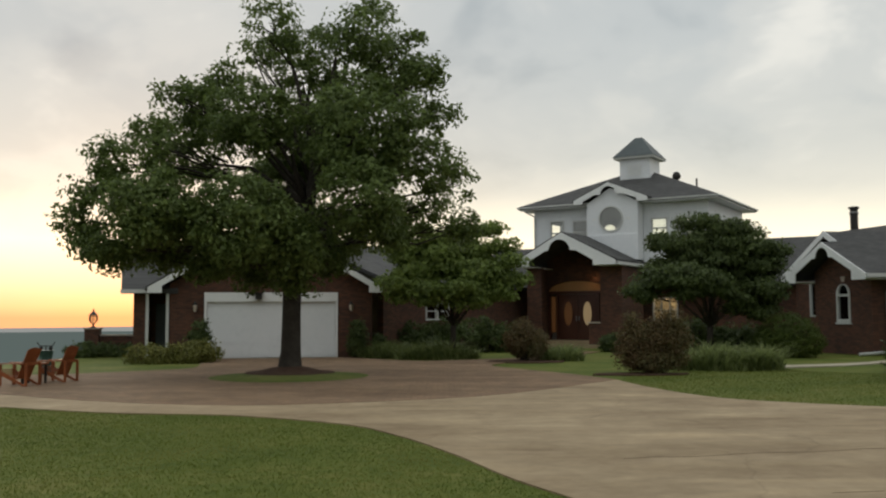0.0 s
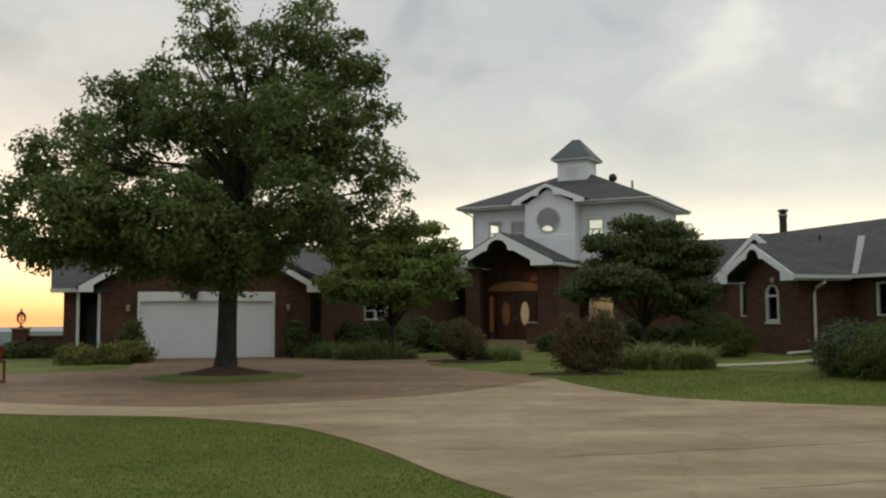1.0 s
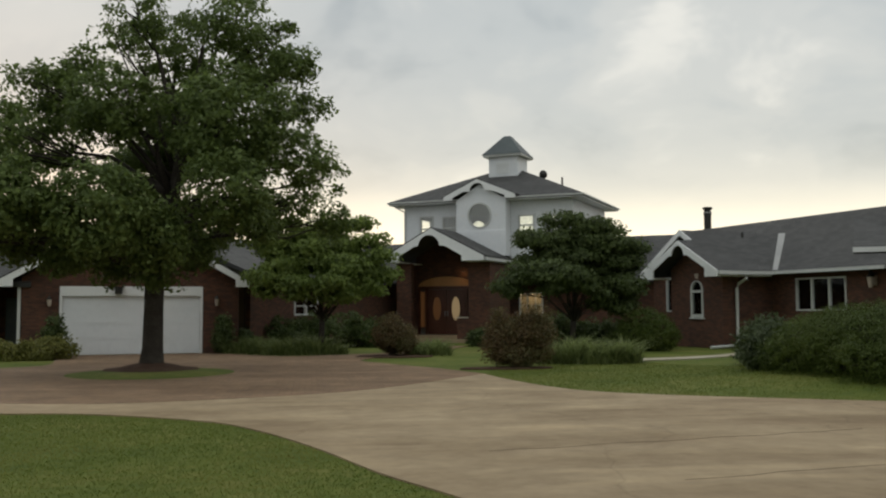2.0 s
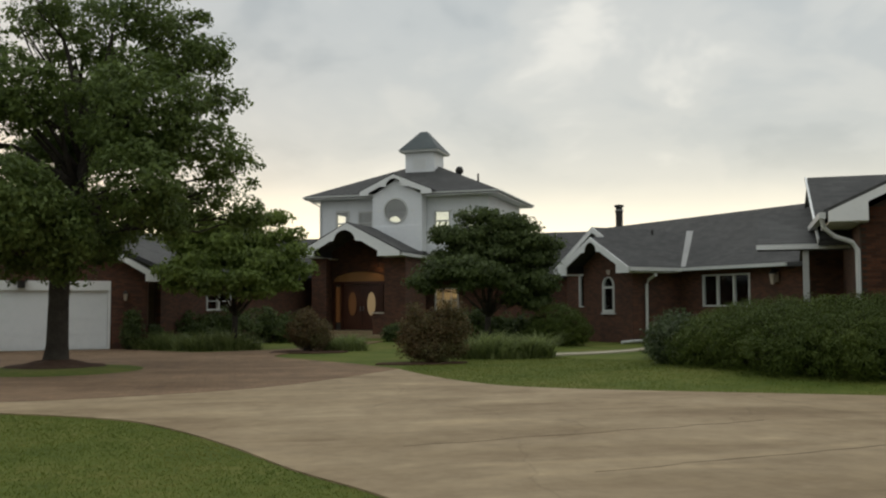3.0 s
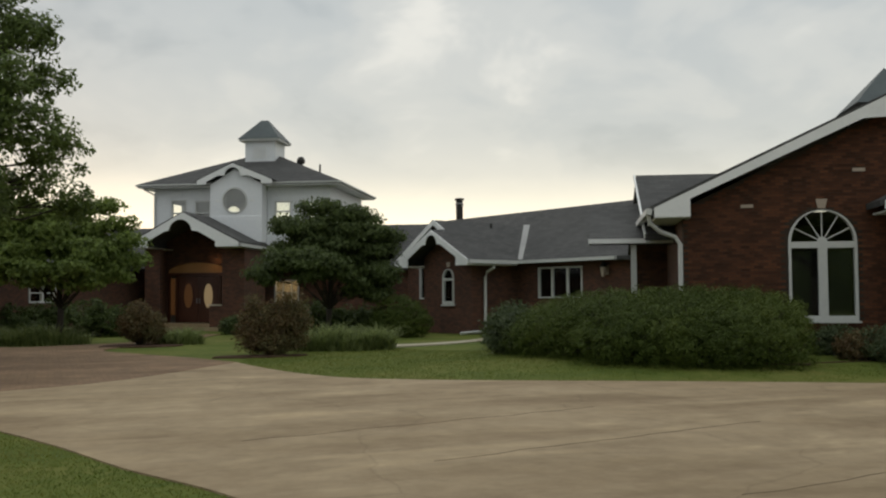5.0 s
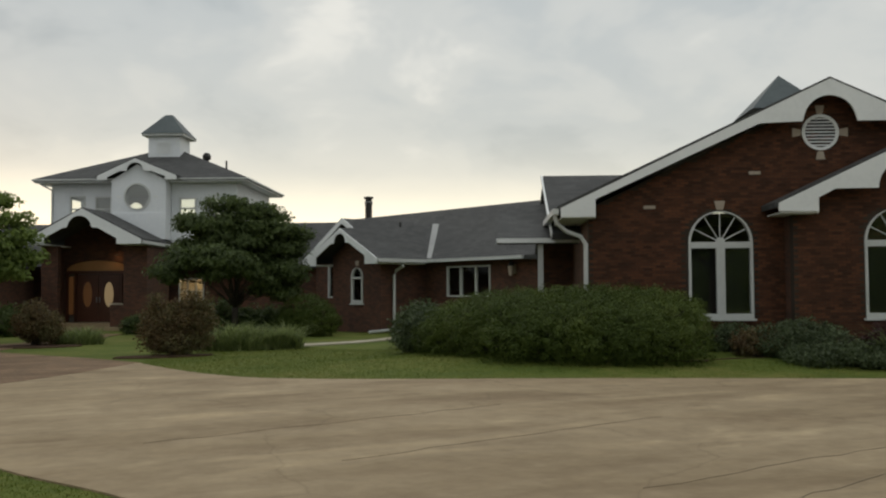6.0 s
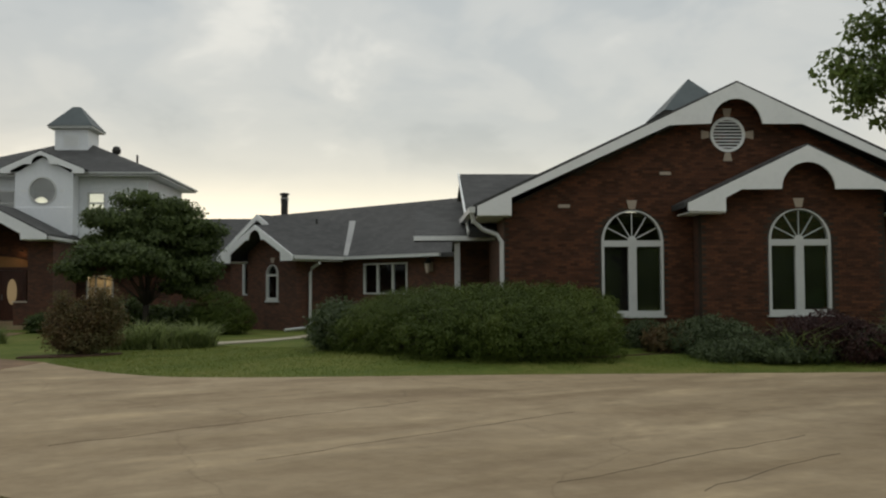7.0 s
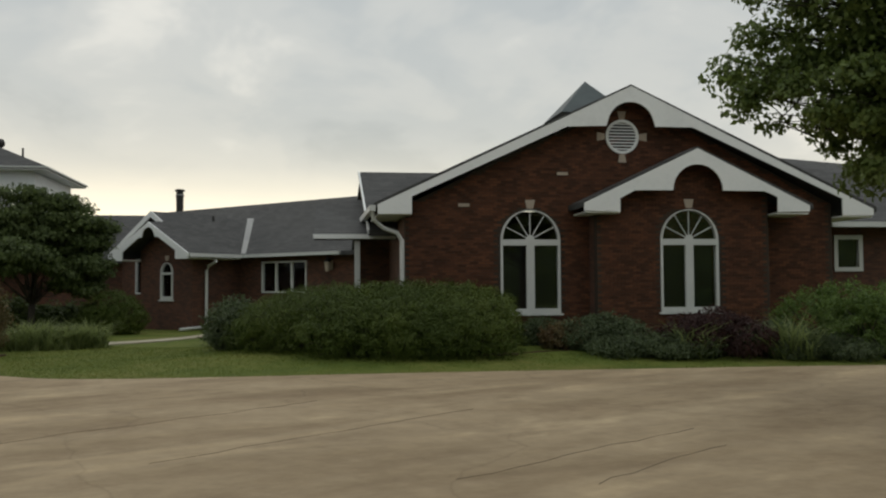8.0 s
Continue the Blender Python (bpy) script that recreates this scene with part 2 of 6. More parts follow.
def lawn_material():
    m = material("lawn_and_land", [(0.38, (0.062, 0.090, 0.014)), (0.5, (0.100, 0.124, 0.022)), (0.62, (0.150, 0.150, 0.038))], 0.9, 0.15, fine=(0.42, 5.0), bump=0.4, bump_scale=30.0)
    return m


def concrete_material(name, stops, pavers=False):
    m = material(name, stops, 0.85, 0.25, fine=(0.22, 3.0), bump=0.15, bump_scale=80.0)
    t = m.node_tree
    b = t.nodes["Principled BSDF"]
    co = node(t, "ShaderNodeTexCoord").outputs["Object"]
    link = b.inputs["Base Color"].links[0].from_socket
    # long tyre and water stains
    mp = node(t, "ShaderNodeMapping", {"Vector": co, "Rotation": (0, 0, radians(33)), "Scale": (0.28, 0.8, 1.0)})
    st = node(t, "ShaderNodeTexNoise", {"Vector": mp.outputs[0], "Scale": 1.0, "Detail": 5.0, "Roughness": 0.6, "Distortion": 0.6}).outputs[0]
    col = mixc(t, 1.0, link, ramp(t, st, [(0.30, (0.72, 0.68, 0.64)), (0.44, (0.93, 0.91, 0.88)), (0.56, (1.05, 1.05, 1.05)), (0.68, (1.38, 1.38, 1.35))]), "MULTIPLY")
    mot = node(t, "ShaderNodeTexNoise", {"Vector": co, "Scale": 1.3, "Detail": 8.0, "Roughness": 0.75}).outputs[0]
    col = mixc(t, 1.0, col, ramp(t, mot, [(0.30, (0.84, 0.82, 0.80)), (0.5, (1, 1, 1)), (0.68, (1.14, 1.14, 1.13))]), "MULTIPLY")
    wob = node(t, "ShaderNodeTexNoise", {"Vector": co, "Scale": 0.7, "Detail": 3.0})
    bent = node(t, "ShaderNodeVectorMath", {0: co, 1: wob.outputs["Color"]}, operation="ADD")
    crack = node(t, "ShaderNodeTexVoronoi", {"Vector": bent.outputs[0], "Scale": 0.24}, feature="DISTANCE_TO_EDGE").outputs["Distance"]
    col = mixc(t, 1.0, col, ramp(t, crack, [(0.0, (0.84, 0.83, 0.82)), (0.004, (0.94, 0.94, 0.94)), (0.009, (1, 1, 1))]), "MULTIPLY")
    if pavers:
        br = node(t, "ShaderNodeTexBrick", {"Vector": co, "Color1": (1.1, 1.05, 1.0, 1), "Color2": (0.8, 0.78, 0.78, 1), "Mortar": (0.55, 0.55, 0.55, 1), "Scale": 1.0,
                                            "Mortar Size": 0.006, "Brick Width": 0.24, "Row Height": 0.12})
        col = mixc(t, 1.0, col, br.outputs[0], "MULTIPLY")
    t.links.new(col, b.inputs["Base Color"])
    return m


LAWN = lawn_material()
CONCRETE = concrete_material("concrete", G3((0.230, 0.170, 0.102), (0.302, 0.229, 0.142), (0.385, 0.300, 0.192)))
PALECONCRETE = concrete_material("pale_concrete", G3((0.33, 0.29, 0.22), (0.40, 0.36, 0.28), (0.47, 0.43, 0.34)))
PAVER = concrete_material("brick_pavers", G3((0.165, 0.108, 0.066), (0.215, 0.145, 0.090), (0.265, 0.182, 0.116)), True)


# ---------- building helpers ----------
EZ = 1.54
FA, FG, FM, FW = pose(0, 0, 0, 0, 0, -31), pose(0, 0, 0, 0, 0, 9), pose(0, 0, 0, 0, 0, -76), Matrix.Identity(4)
BRICK_S = brick_material("brick_bay_side", 76)


def thing(name, at, label, category, group="", kind=""):
    ob = new(name)
    ob.location = at
    return tagged(ob, label, category, group, kind)


def root_of(ob):
    while ob.parent:
        ob = ob.parent
    return ob


def mesh_part(name, verts, faces, mat, parent, label="", m=FW, smooth=False):
    """One mesh under a thing or part; verts stand in the frame m, in world metres."""
    me = bpy.data.meshes.new(name)
    base = root_of(parent).location
    me.from_pydata([tuple(m @ Vector(v) - base) for v in verts], [], faces)
    me.materials.append(mat)
    bm = bmesh.new()
    bm.from_mesh(me)
    bmesh.ops.recalc_face_normals(bm, faces=bm.faces)
    bm.to_mesh(me)
    bm.free()
    if smooth:
        me.polygons.foreach_set("use_smooth", [True] * len(me.polygons))
    ob = new(name, me)
    ob.parent = parent
    return tagged(ob, label)


def extrude(outer, holes, w0, w1):
    """A plate in the (u, z) plane with holes, from depth w0 to w1."""
    loops = [outer, *holes]
    flat = [p for l in loops for p in l]
    n = len(flat)
    tri = tessellate_polygon([[Vector((p[0], p[1], 0)) for p in l] for l in loops])
    verts = [(p[0], w0, p[1]) for p in flat] + [(p[0], w1, p[1]) for p in flat]
    faces = [tuple(f) for f in tri] + [tuple(i + n for i in reversed(f)) for f in tri]
    s = 0
    for l in loops:
        for i in range(len(l)):
            a, b = s + i, s + (i + 1) % len(l)
            faces.append((a, b, b + n, a + n))
        s += len(l)
    return verts, faces


def slab(pts, t):
    """A sheet through pts, thickened downwards by t."""
    n = len(pts)
    verts = [tuple(p) for p in pts] + [(p[0], p[1], p[2] - t) for p in pts]
    tri = tessellate_polygon([[Vector((p[0], p[1], 0)) for p in pts]])
    faces = [tuple(f) for f in tri] + [tuple(i + n for i in reversed(f)) for f in tri]
    faces += [(i, (i + 1) % n, (i + 1) % n + n, i + n) for i in range(n)]
    return verts, faces


def box(u0, u1, w0, w1, z0, z1):
    v = [(u, w, z) for z in (z0, z1) for w in (w0, w1) for u in (u0, u1)]
    return v, [(0, 1, 3, 2), (4, 6, 7, 5), (0, 4, 5, 1), (2, 3, 7, 6), (0, 2, 6, 4), (1, 5, 7, 3)]


def join(*meshes):
    verts, faces = [], []
    for v, f in meshes:
        k = len(verts)
        verts += list(v)
        faces += [tuple(i + k for i in x) for x in f]
    return verts, faces


def arch(u0, u1, z0, zs, n=20, rise=None):
    """An opening with an arched head: springs at zs."""
    r, c = (u1 - u0) / 2, (u0 + u1) / 2
    h = r if rise is None else rise
    return [(u0, z0), (u1, z0)] + [(c + r * math.cos(math.pi * i / n), zs + h * math.sin(math.pi * i / n)) for i in range(n + 1)]


def rect(u0, u1, z0, z1):
    return [(u0, z0), (u1, z0), (u1, z1), (u0, z1)]


def disc(c, z, r, n=28):
    return [(c + r * math.cos(2 * math.pi * i / n), z + r * math.sin(2 * math.pi * i / n)) for i in range(n)]


def inset(poly, d):
    c = [sum(p[k] for p in poly) / len(poly) for k in (0, 1)]
    hi = [max(p[k] for p in poly) - min(p[k] for p in poly) for k in (0, 1)]
    return [tuple(c[k] + (p[k] - c[k]) * (1 - 2 * d / hi[k]) for k in (0, 1)) for p in poly]


def tube(path, r, n=8):
    """A round pipe along a path of points."""
    verts, faces = [], []
    path = [Vector(p) for p in path]
    for i, p in enumerate(path):
        d = (path[min(i + 1, len(path) - 1)] - path[max(i - 1, 0)]).normalized()
        a = d.cross(Vector((0, 0, 1)) if abs(d.z) < 0.9 else Vector((1, 0, 0))).normalized()
        b = d.cross(a)
        q = r[i] if isinstance(r, (list, tuple)) else r
        verts += [tuple(p + q * (math.cos(2 * math.pi * k / n) * a + math.sin(2 * math.pi * k / n) * b)) for k in range(n)]
    for i in range(len(path) - 1):
        faces += [(i * n + k, i * n + (k + 1) % n, (i + 1) * n + (k + 1) % n, (i + 1) * n + k) for k in range(n)]
    faces += [tuple(range(n)), tuple(range(len(verts) - n, len(verts)))]
    return verts, faces


def lathe(profile, n=16, at=(0, 0, 0)):
    verts = [(at[0] + r * math.cos(2 * math.pi * k / n), at[1] + r * math.sin(2 * math.pi * k / n), at[2] + z) for r, z in profile for k in range(n)]
    faces = [(i * n + k, i * n + (k + 1) % n, (i + 1) * n + (k + 1) % n, (i + 1) * n + k) for i in range(len(profile) - 1) for k in range(n)]
    return verts, faces + [tuple(range(n)), tuple(range(len(verts) - n, len(verts)))]


def ray_at(az, el, d):
    """The point at this azimuth and elevation from the eye's spot, d metres off on plan."""
    return (d * math.sin(radians(az)), d * math.cos(radians(az)), EZ + d * math.tan(radians(el)))


def rise(x, y):
    """The lawn climbs a little towards the big gable; beyond the yard the hill falls away."""
    u, w = x * math.cos(radians(31)) - y * math.sin(radians(31)), x * math.sin(radians(31)) + y * math.cos(radians(31))
    s = lambda v: (lambda q: q * q * (3 - 2 * q))(min(1.0, max(0.0, v)))
    g = 0.28 * s((w - 17.2) / 4.0) * s((u + 5) / 7.0) * s((60 - w) / 15)
    g -= 30 * s((-x - 13.5) / 60) * s((y - 20) / 12)
    r = math.hypot(x, y - 20)
    return g - 46.0 * s((r - 62) / 700.0) ** 0.8 if r > 62 else g


# ---------- the ground ----------
def make_ground():
    xs = sorted(set([round(-60 + 1.0 * i, 2) for i in range(121)] + [s * v for v in (70, 85, 110, 150, 220, 320, 480, 700, 1000, 1500, 2300, 3300) for s in (-1, 1)]))
    ys = sorted(set([round(-40 + 1.0 * i, 2) for i in range(121)] + [-55, -80, -120, -200, -400, -900, -2000, -3300, 90, 105, 130, 170, 240, 340, 500, 720, 1000, 1500, 2300, 3300]))
    verts = [(x, y, rise(x, y)) for y in ys for x in xs]
    n = len(xs)
    faces = [(j * n + i, j * n + i + 1, (j + 1) * n + i + 1, (j + 1) * n + i) for j in range(len(ys) - 1) for i in range(n - 1)]
    me = bpy.data.meshes.new("ground")
    me.from_pydata(verts, [], faces)
    me.materials.append(LAWN)
    me.polygons.foreach_set("use_smooth", [True] * len(faces))
    return tagged(new("ground", me), "mown green lawn on a hilltop, falling away behind the house", "lawn", kind="structure")


GROUND = make_ground()


def setting(name, mesh, mat, label, category, m=FW):
    me = bpy.data.meshes.new(name)
    me.from_pydata([tuple(m @ Vector(v)) for v in mesh[0]], [], mesh[1])
    me.materials.append(mat)
    return tagged(new(name, me), label, category, kind="structure")


def smooth_curve(pts, n=6):
    out = []
    for i in range(len(pts) - 1):
        p0, p1, p2, p3 = (Vector(pts[max(i - 1, 0)]), Vector(pts[i]), Vector(pts[i + 1]), Vector(pts[min(i + 2, len(pts) - 1)]))
        for k in range(n):
            t = k / n
            q = 0.5 * ((2 * p1) + (p2 - p0) * t + (2 * p0 - 5 * p1 + 4 * p2 - p3) * t * t + (3 * p1 - p0 - 3 * p2 + p3) * t ** 3)
            out.append((q[0], q[1]))
    return out + [tuple(pts[-1])]


LAWN_EDGE = smooth_curve([(-14.0, 20.4), (-10.2, 17.9), (-7.65, 16.31), (-5.3, 15.16), (-3.38, 14.73), (-1.49, 13.5), (-0.62, 12.2), (0.09, 10.55), (0.65, 8.9), (1.28, 7.43), (1.75, 5.5), (2.0, 2.0), (2.0, -8.0)])
ISLAND_EDGE = smooth_curve([(24.0, 4.2), (18.35, 8.67), (14.4, 11.25), (11.82, 12.9), (9.5, 14.25), (7.07, 15.6), (5.4, 16.85), (4.72, 18.2), (4.3, 20.2), (4.09, 22.2)])
PAVER_EDGE = smooth_curve([(4.09, 22.2), (1.26, 18.4), (-0.86, 17.0), (-3.7, 16.3), (-6.5, 17.3), (-8.88, 18.92), (-14.0, 22.4)])
conc = LAWN_EDGE + [(26.0, -8.0), (26.0, 2.6)] + ISLAND_EDGE + PAVER_EDGE[1:]
setting("road_concrete", slab([(x, y, 0.02) for x, y in conc], 0.2), CONCRETE, "pale tan concrete driveway with worn stains", "driveway")
pav = PAVER_EDGE + [(-14.0, 24.2)] + smooth_curve([(-10.0, 25.73), (-8.4, 27.0), (-7.52, 28.23), (-8.0, 31.0), (-8.9, 34.4)]) + [(-3.6, 35.25)] + smooth_curve(
    [(-2.4, 33.6), (-0.9, 32.0), (0.3, 32.4), (2.4, 33.6), (3.6, 36.0), (5.3, 40.0)]) + [(6.6, 39.4)] + smooth_curve([(4.6, 35.0), (3.2, 32.4), (1.5, 29.2), (2.2, 26.8), (3.3, 24.5)])
setting("road_pavers", slab([(x, y, 0.024) for x, y in pav], 0.2), PAVER, "brown brick-paver forecourt before the garage", "driveway")
walk_pts = smooth_curve([(7.6, 27.3), (10.5, 27.6), (14.2, 29.3), (16.0, 32.0)])
side = [(Vector(walk_pts[min(i + 1, len(walk_pts) - 1)]) - Vector(walk_pts[max(i - 1, 0)])).normalized() for i in range(len(walk_pts))]
path_poly = [(p[0] - d.y * 0.5, p[1] + d.x * 0.5) for p, d in zip(walk_pts, side)] + [(p[0] + d.y * 0.5, p[1] - d.x * 0.5) for p, d in reversed(list(zip(walk_pts, side)))]
setting("pavement", slab([(x, y, rise(x, y) + 0.03) for x, y in path_poly], 0.15), PALECONCRETE, "narrow pale concrete garden walk across the lawn", "path")


TAR = material("joint_sealant", G3((0.13, 0.10, 0.065), (0.18, 0.138, 0.088), (0.23, 0.178, 0.115)), 0.8, fine=(1.5, 20.0))


def drive_joint(p, q, seed):
    """A worn, wandering joint across the drive."""
    rng = random.Random(seed)
    p, q = Vector(p), Vector(q)
    n = max(8, int((q - p).length / 0.35))
    side_v = Vector((-(q - p).y, (q - p).x)).normalized()
    pts = [p.lerp(q, i / n) + side_v * rng.uniform(-0.05, 0.05) for i in range(n + 1)]
    half = [rng.uniform(0.001, 0.008) for _ in pts]
    poly = [c + side_v * h for c, h in zip(pts, half)] + [c - side_v * h for c, h in reversed(list(zip(pts, half)))]
    setting("road_joint", slab([(c.x, c.y, 0.024) for c in poly], 0.03), TAR, "worn dark joint in the concrete drive", "joint")


for k, (p, q) in enumerate((((1.9, 10.05), (6.9, 11.1)), ((3.3, 8.1), (7.9, 9.0)), ((4.9, 5.77), (8.6, 6.2)), ((5.6, 4.95), (7.9, 5.35)))):
    drive_joint(p, q, 40 + k)


def make_far_land():
    """Distant wooded plain and ridge; the evening haze is put into flat glowing colours."""
    for name, r, z0, z1, col, label in (("backdrop", 3900, -260, -38, (0.28, 0.285, 0.27), "distant ridge, its pale blue-grey evening haze put into a glowing colour"),
                                        ("backdrop_woods", 900, -110, -16, (0.095, 0.12, 0.112), "distant woods, their dark blue-green haze put into a glowing colour")):
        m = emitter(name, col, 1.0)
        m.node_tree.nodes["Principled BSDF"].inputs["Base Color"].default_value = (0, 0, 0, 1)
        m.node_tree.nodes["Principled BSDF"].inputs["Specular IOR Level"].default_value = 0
        verts, faces = [], []
        for i in range(241):
            a = radians(-120 + i * 1.5)
            h = z1 + r * 0.0018 * noise.noise((a * 3, r * 0.01, 0)) + r * 0.0005 * noise.noise((a * 25, r * 0.01, 1))
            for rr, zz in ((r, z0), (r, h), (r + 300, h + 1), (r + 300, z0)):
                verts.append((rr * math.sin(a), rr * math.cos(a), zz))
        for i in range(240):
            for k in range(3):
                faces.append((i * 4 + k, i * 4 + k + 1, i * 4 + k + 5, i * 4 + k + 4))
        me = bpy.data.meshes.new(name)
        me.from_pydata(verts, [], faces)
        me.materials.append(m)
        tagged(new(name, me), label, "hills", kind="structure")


make_far_land()


def make_woods_edge():
    """Unseen wooded edge away from the house, added to darken the window reflections."""
    rng = random.Random(8)
    verts, faces = [], []
    n = 150
    for i in range(n):
        a = radians(112 + 185 * i / (n - 1))
        r = 62 + 3 * noise.noise((a * 6, 0, 2))
        h = 11.0 + 2.6 * noise.noise((a * 9, 1, 0)) + 1.2 * noise.noise((a * 40, 3, 0)) + rng.uniform(-0.5, 0.5)
        for k, (q, z) in enumerate(((-1.5, 0.0), (-2.6, 0.35), (-2.2, 0.65), (-0.6, 0.92), (1.2, 1.0), (5.0, 0.9), (6.0, 0.0))):
            w = r + q + (0.9 * noise.noise((a * 30, k, 5)) if 0 < k < 6 else 0)
            x, y = w * math.sin(a), w * math.cos(a)
            verts.append((x, y, rise(x, y) - 0.3 + h * z))
    faces = [(i * 7 + k, i * 7 + k + 1, i * 7 + k + 8, i * 7 + k + 7) for i in range(n - 1) for k in range(6)]
    setting("backdrop_trees", (verts, faces), WOODS, "unseen dark green wooded edge, added for the window reflections", "woods")


WOODS = material("woods_foliage", G3((0.022, 0.034, 0.012), (0.045, 0.065, 0.022), (0.075, 0.10, 0.036)), 0.9, 0.1, fine=(0.5, 3.0), bump=1.0, bump_scale=4.0)
make_woods_edge()

# ---------- the house ----------
HOUSE = thing("house", (8.0, 36.0, 0.0), "sprawling red brick house with white trim, gables and a sided tower", "house")


def roof_part(name, pts, mat, m=FW, t=0.16, label=""):
    v, f = slab(pts, t)
    return mesh_part(name, v, f, mat, HOUSE, label, m)


def wall_part(outer, holes, w0, w1, mat, m, name="wall", label=""):
    v, f = extrude(outer, holes, w0, w1)
    return mesh_part(name, v, f, mat, HOUSE, label, m)


def window(poly, w, m, bars=(), spokes=None, name="window", label="white framed window", width=0.07, blind=None, proud=0.05, glass=True):
    """A framed window in the opening poly, at depth w; bars: rectangles (u0, u1, z0, z1); spokes: (u, z, r) of a fan light."""
    inner = inset(poly, width)
    v, f = extrude(poly, [inner], w - proud, w + 0.10)
    win = mesh_part(name, v, f, TRIMWHITE, HOUSE, label, m)
    if bars:
        for a, b, c, d in bars:
            mesh_part("mullion", *box(a, b, w - proud + 0.01, w + 0.07, c, d), TRIMWHITE, win, "", m)
    if spokes:
        cu, cz, r = spokes
        parts = []
        for a in (27, 58.5, 90, 121.5, 153):
            d = Vector((math.cos(radians(a)), 0, math.sin(radians(a))))
            parts.append(tube([Vector((cu, w + 0.01, cz)) + 0.06 * d, Vector((cu, w + 0.01, cz)) + r * d], 0.015, 4))
        parts.append(extrude([(cu + 0.11 * math.cos(math.pi * i / 10), cz + 0.11 * math.sin(math.pi * i / 10)) for i in range(11)], [], w - 0.02, w + 0.04))
        mesh_part("fan_muntin", *join(*parts), TRIMWHITE, win, "", m)
    if glass:
        g = mesh_part("pane", *extrude(inner, [], w + 0.030, w + 0.036), GLASS, win, "", m)
        g.visible_shadow = False
    if blind:
        u0, u1, z0, z1 = blind
        k = int((z1 - z0) / 0.05)
        mesh_part("blind", *join(*[([(u0, w + 0.165, z0 + i * 0.05), (u1, w + 0.165, z0 + i * 0.05), (u1, w + 0.13, z0 + i * 0.05 + 0.047), (u0, w + 0.13, z0 + i * 0.05 + 0.047)],
                                    [(0, 1, 2, 3)]) for i in range(k)]), BLIND, win, "dark window blind", m)
    return win


def gable_roof(uL, uR, uP, zE, zP, w0, w1, mat, m=FA, t=0.14):
    roof_part("roof", [(uL, w0, zE), (uP, w0, zP), (uP, w1, zP), (uL, w1, zE)], mat, m, t)
    roof_part("roof", [(uP, w0, zP), (uR, w0, zE), (uR, w1, zE), (uP, w1, zP)], mat, m, t)


def fascia(pts, w, m, depth=0.05, name="fascia"):
    v, f = extrude(pts, [], w, w + depth)
    return mesh_part(name, v, f, WHITE, HOUSE, "wide white painted gable fascia", m)


def arc(c, z, r, n=14):
    """Half circle from the right side over the top to the left."""
    return [(c + r * math.cos(math.pi * i / n), z + r * math.sin(math.pi * i / n)) for i in range(n + 1)]


def scaled(u, z, w, ref):
    return u * w / ref, EZ + (z - EZ) * w / ref


# --- big gable wing ---
WA, WB = 22.95, 22.3
BRICKWORK, BRICK_HOST = [], []


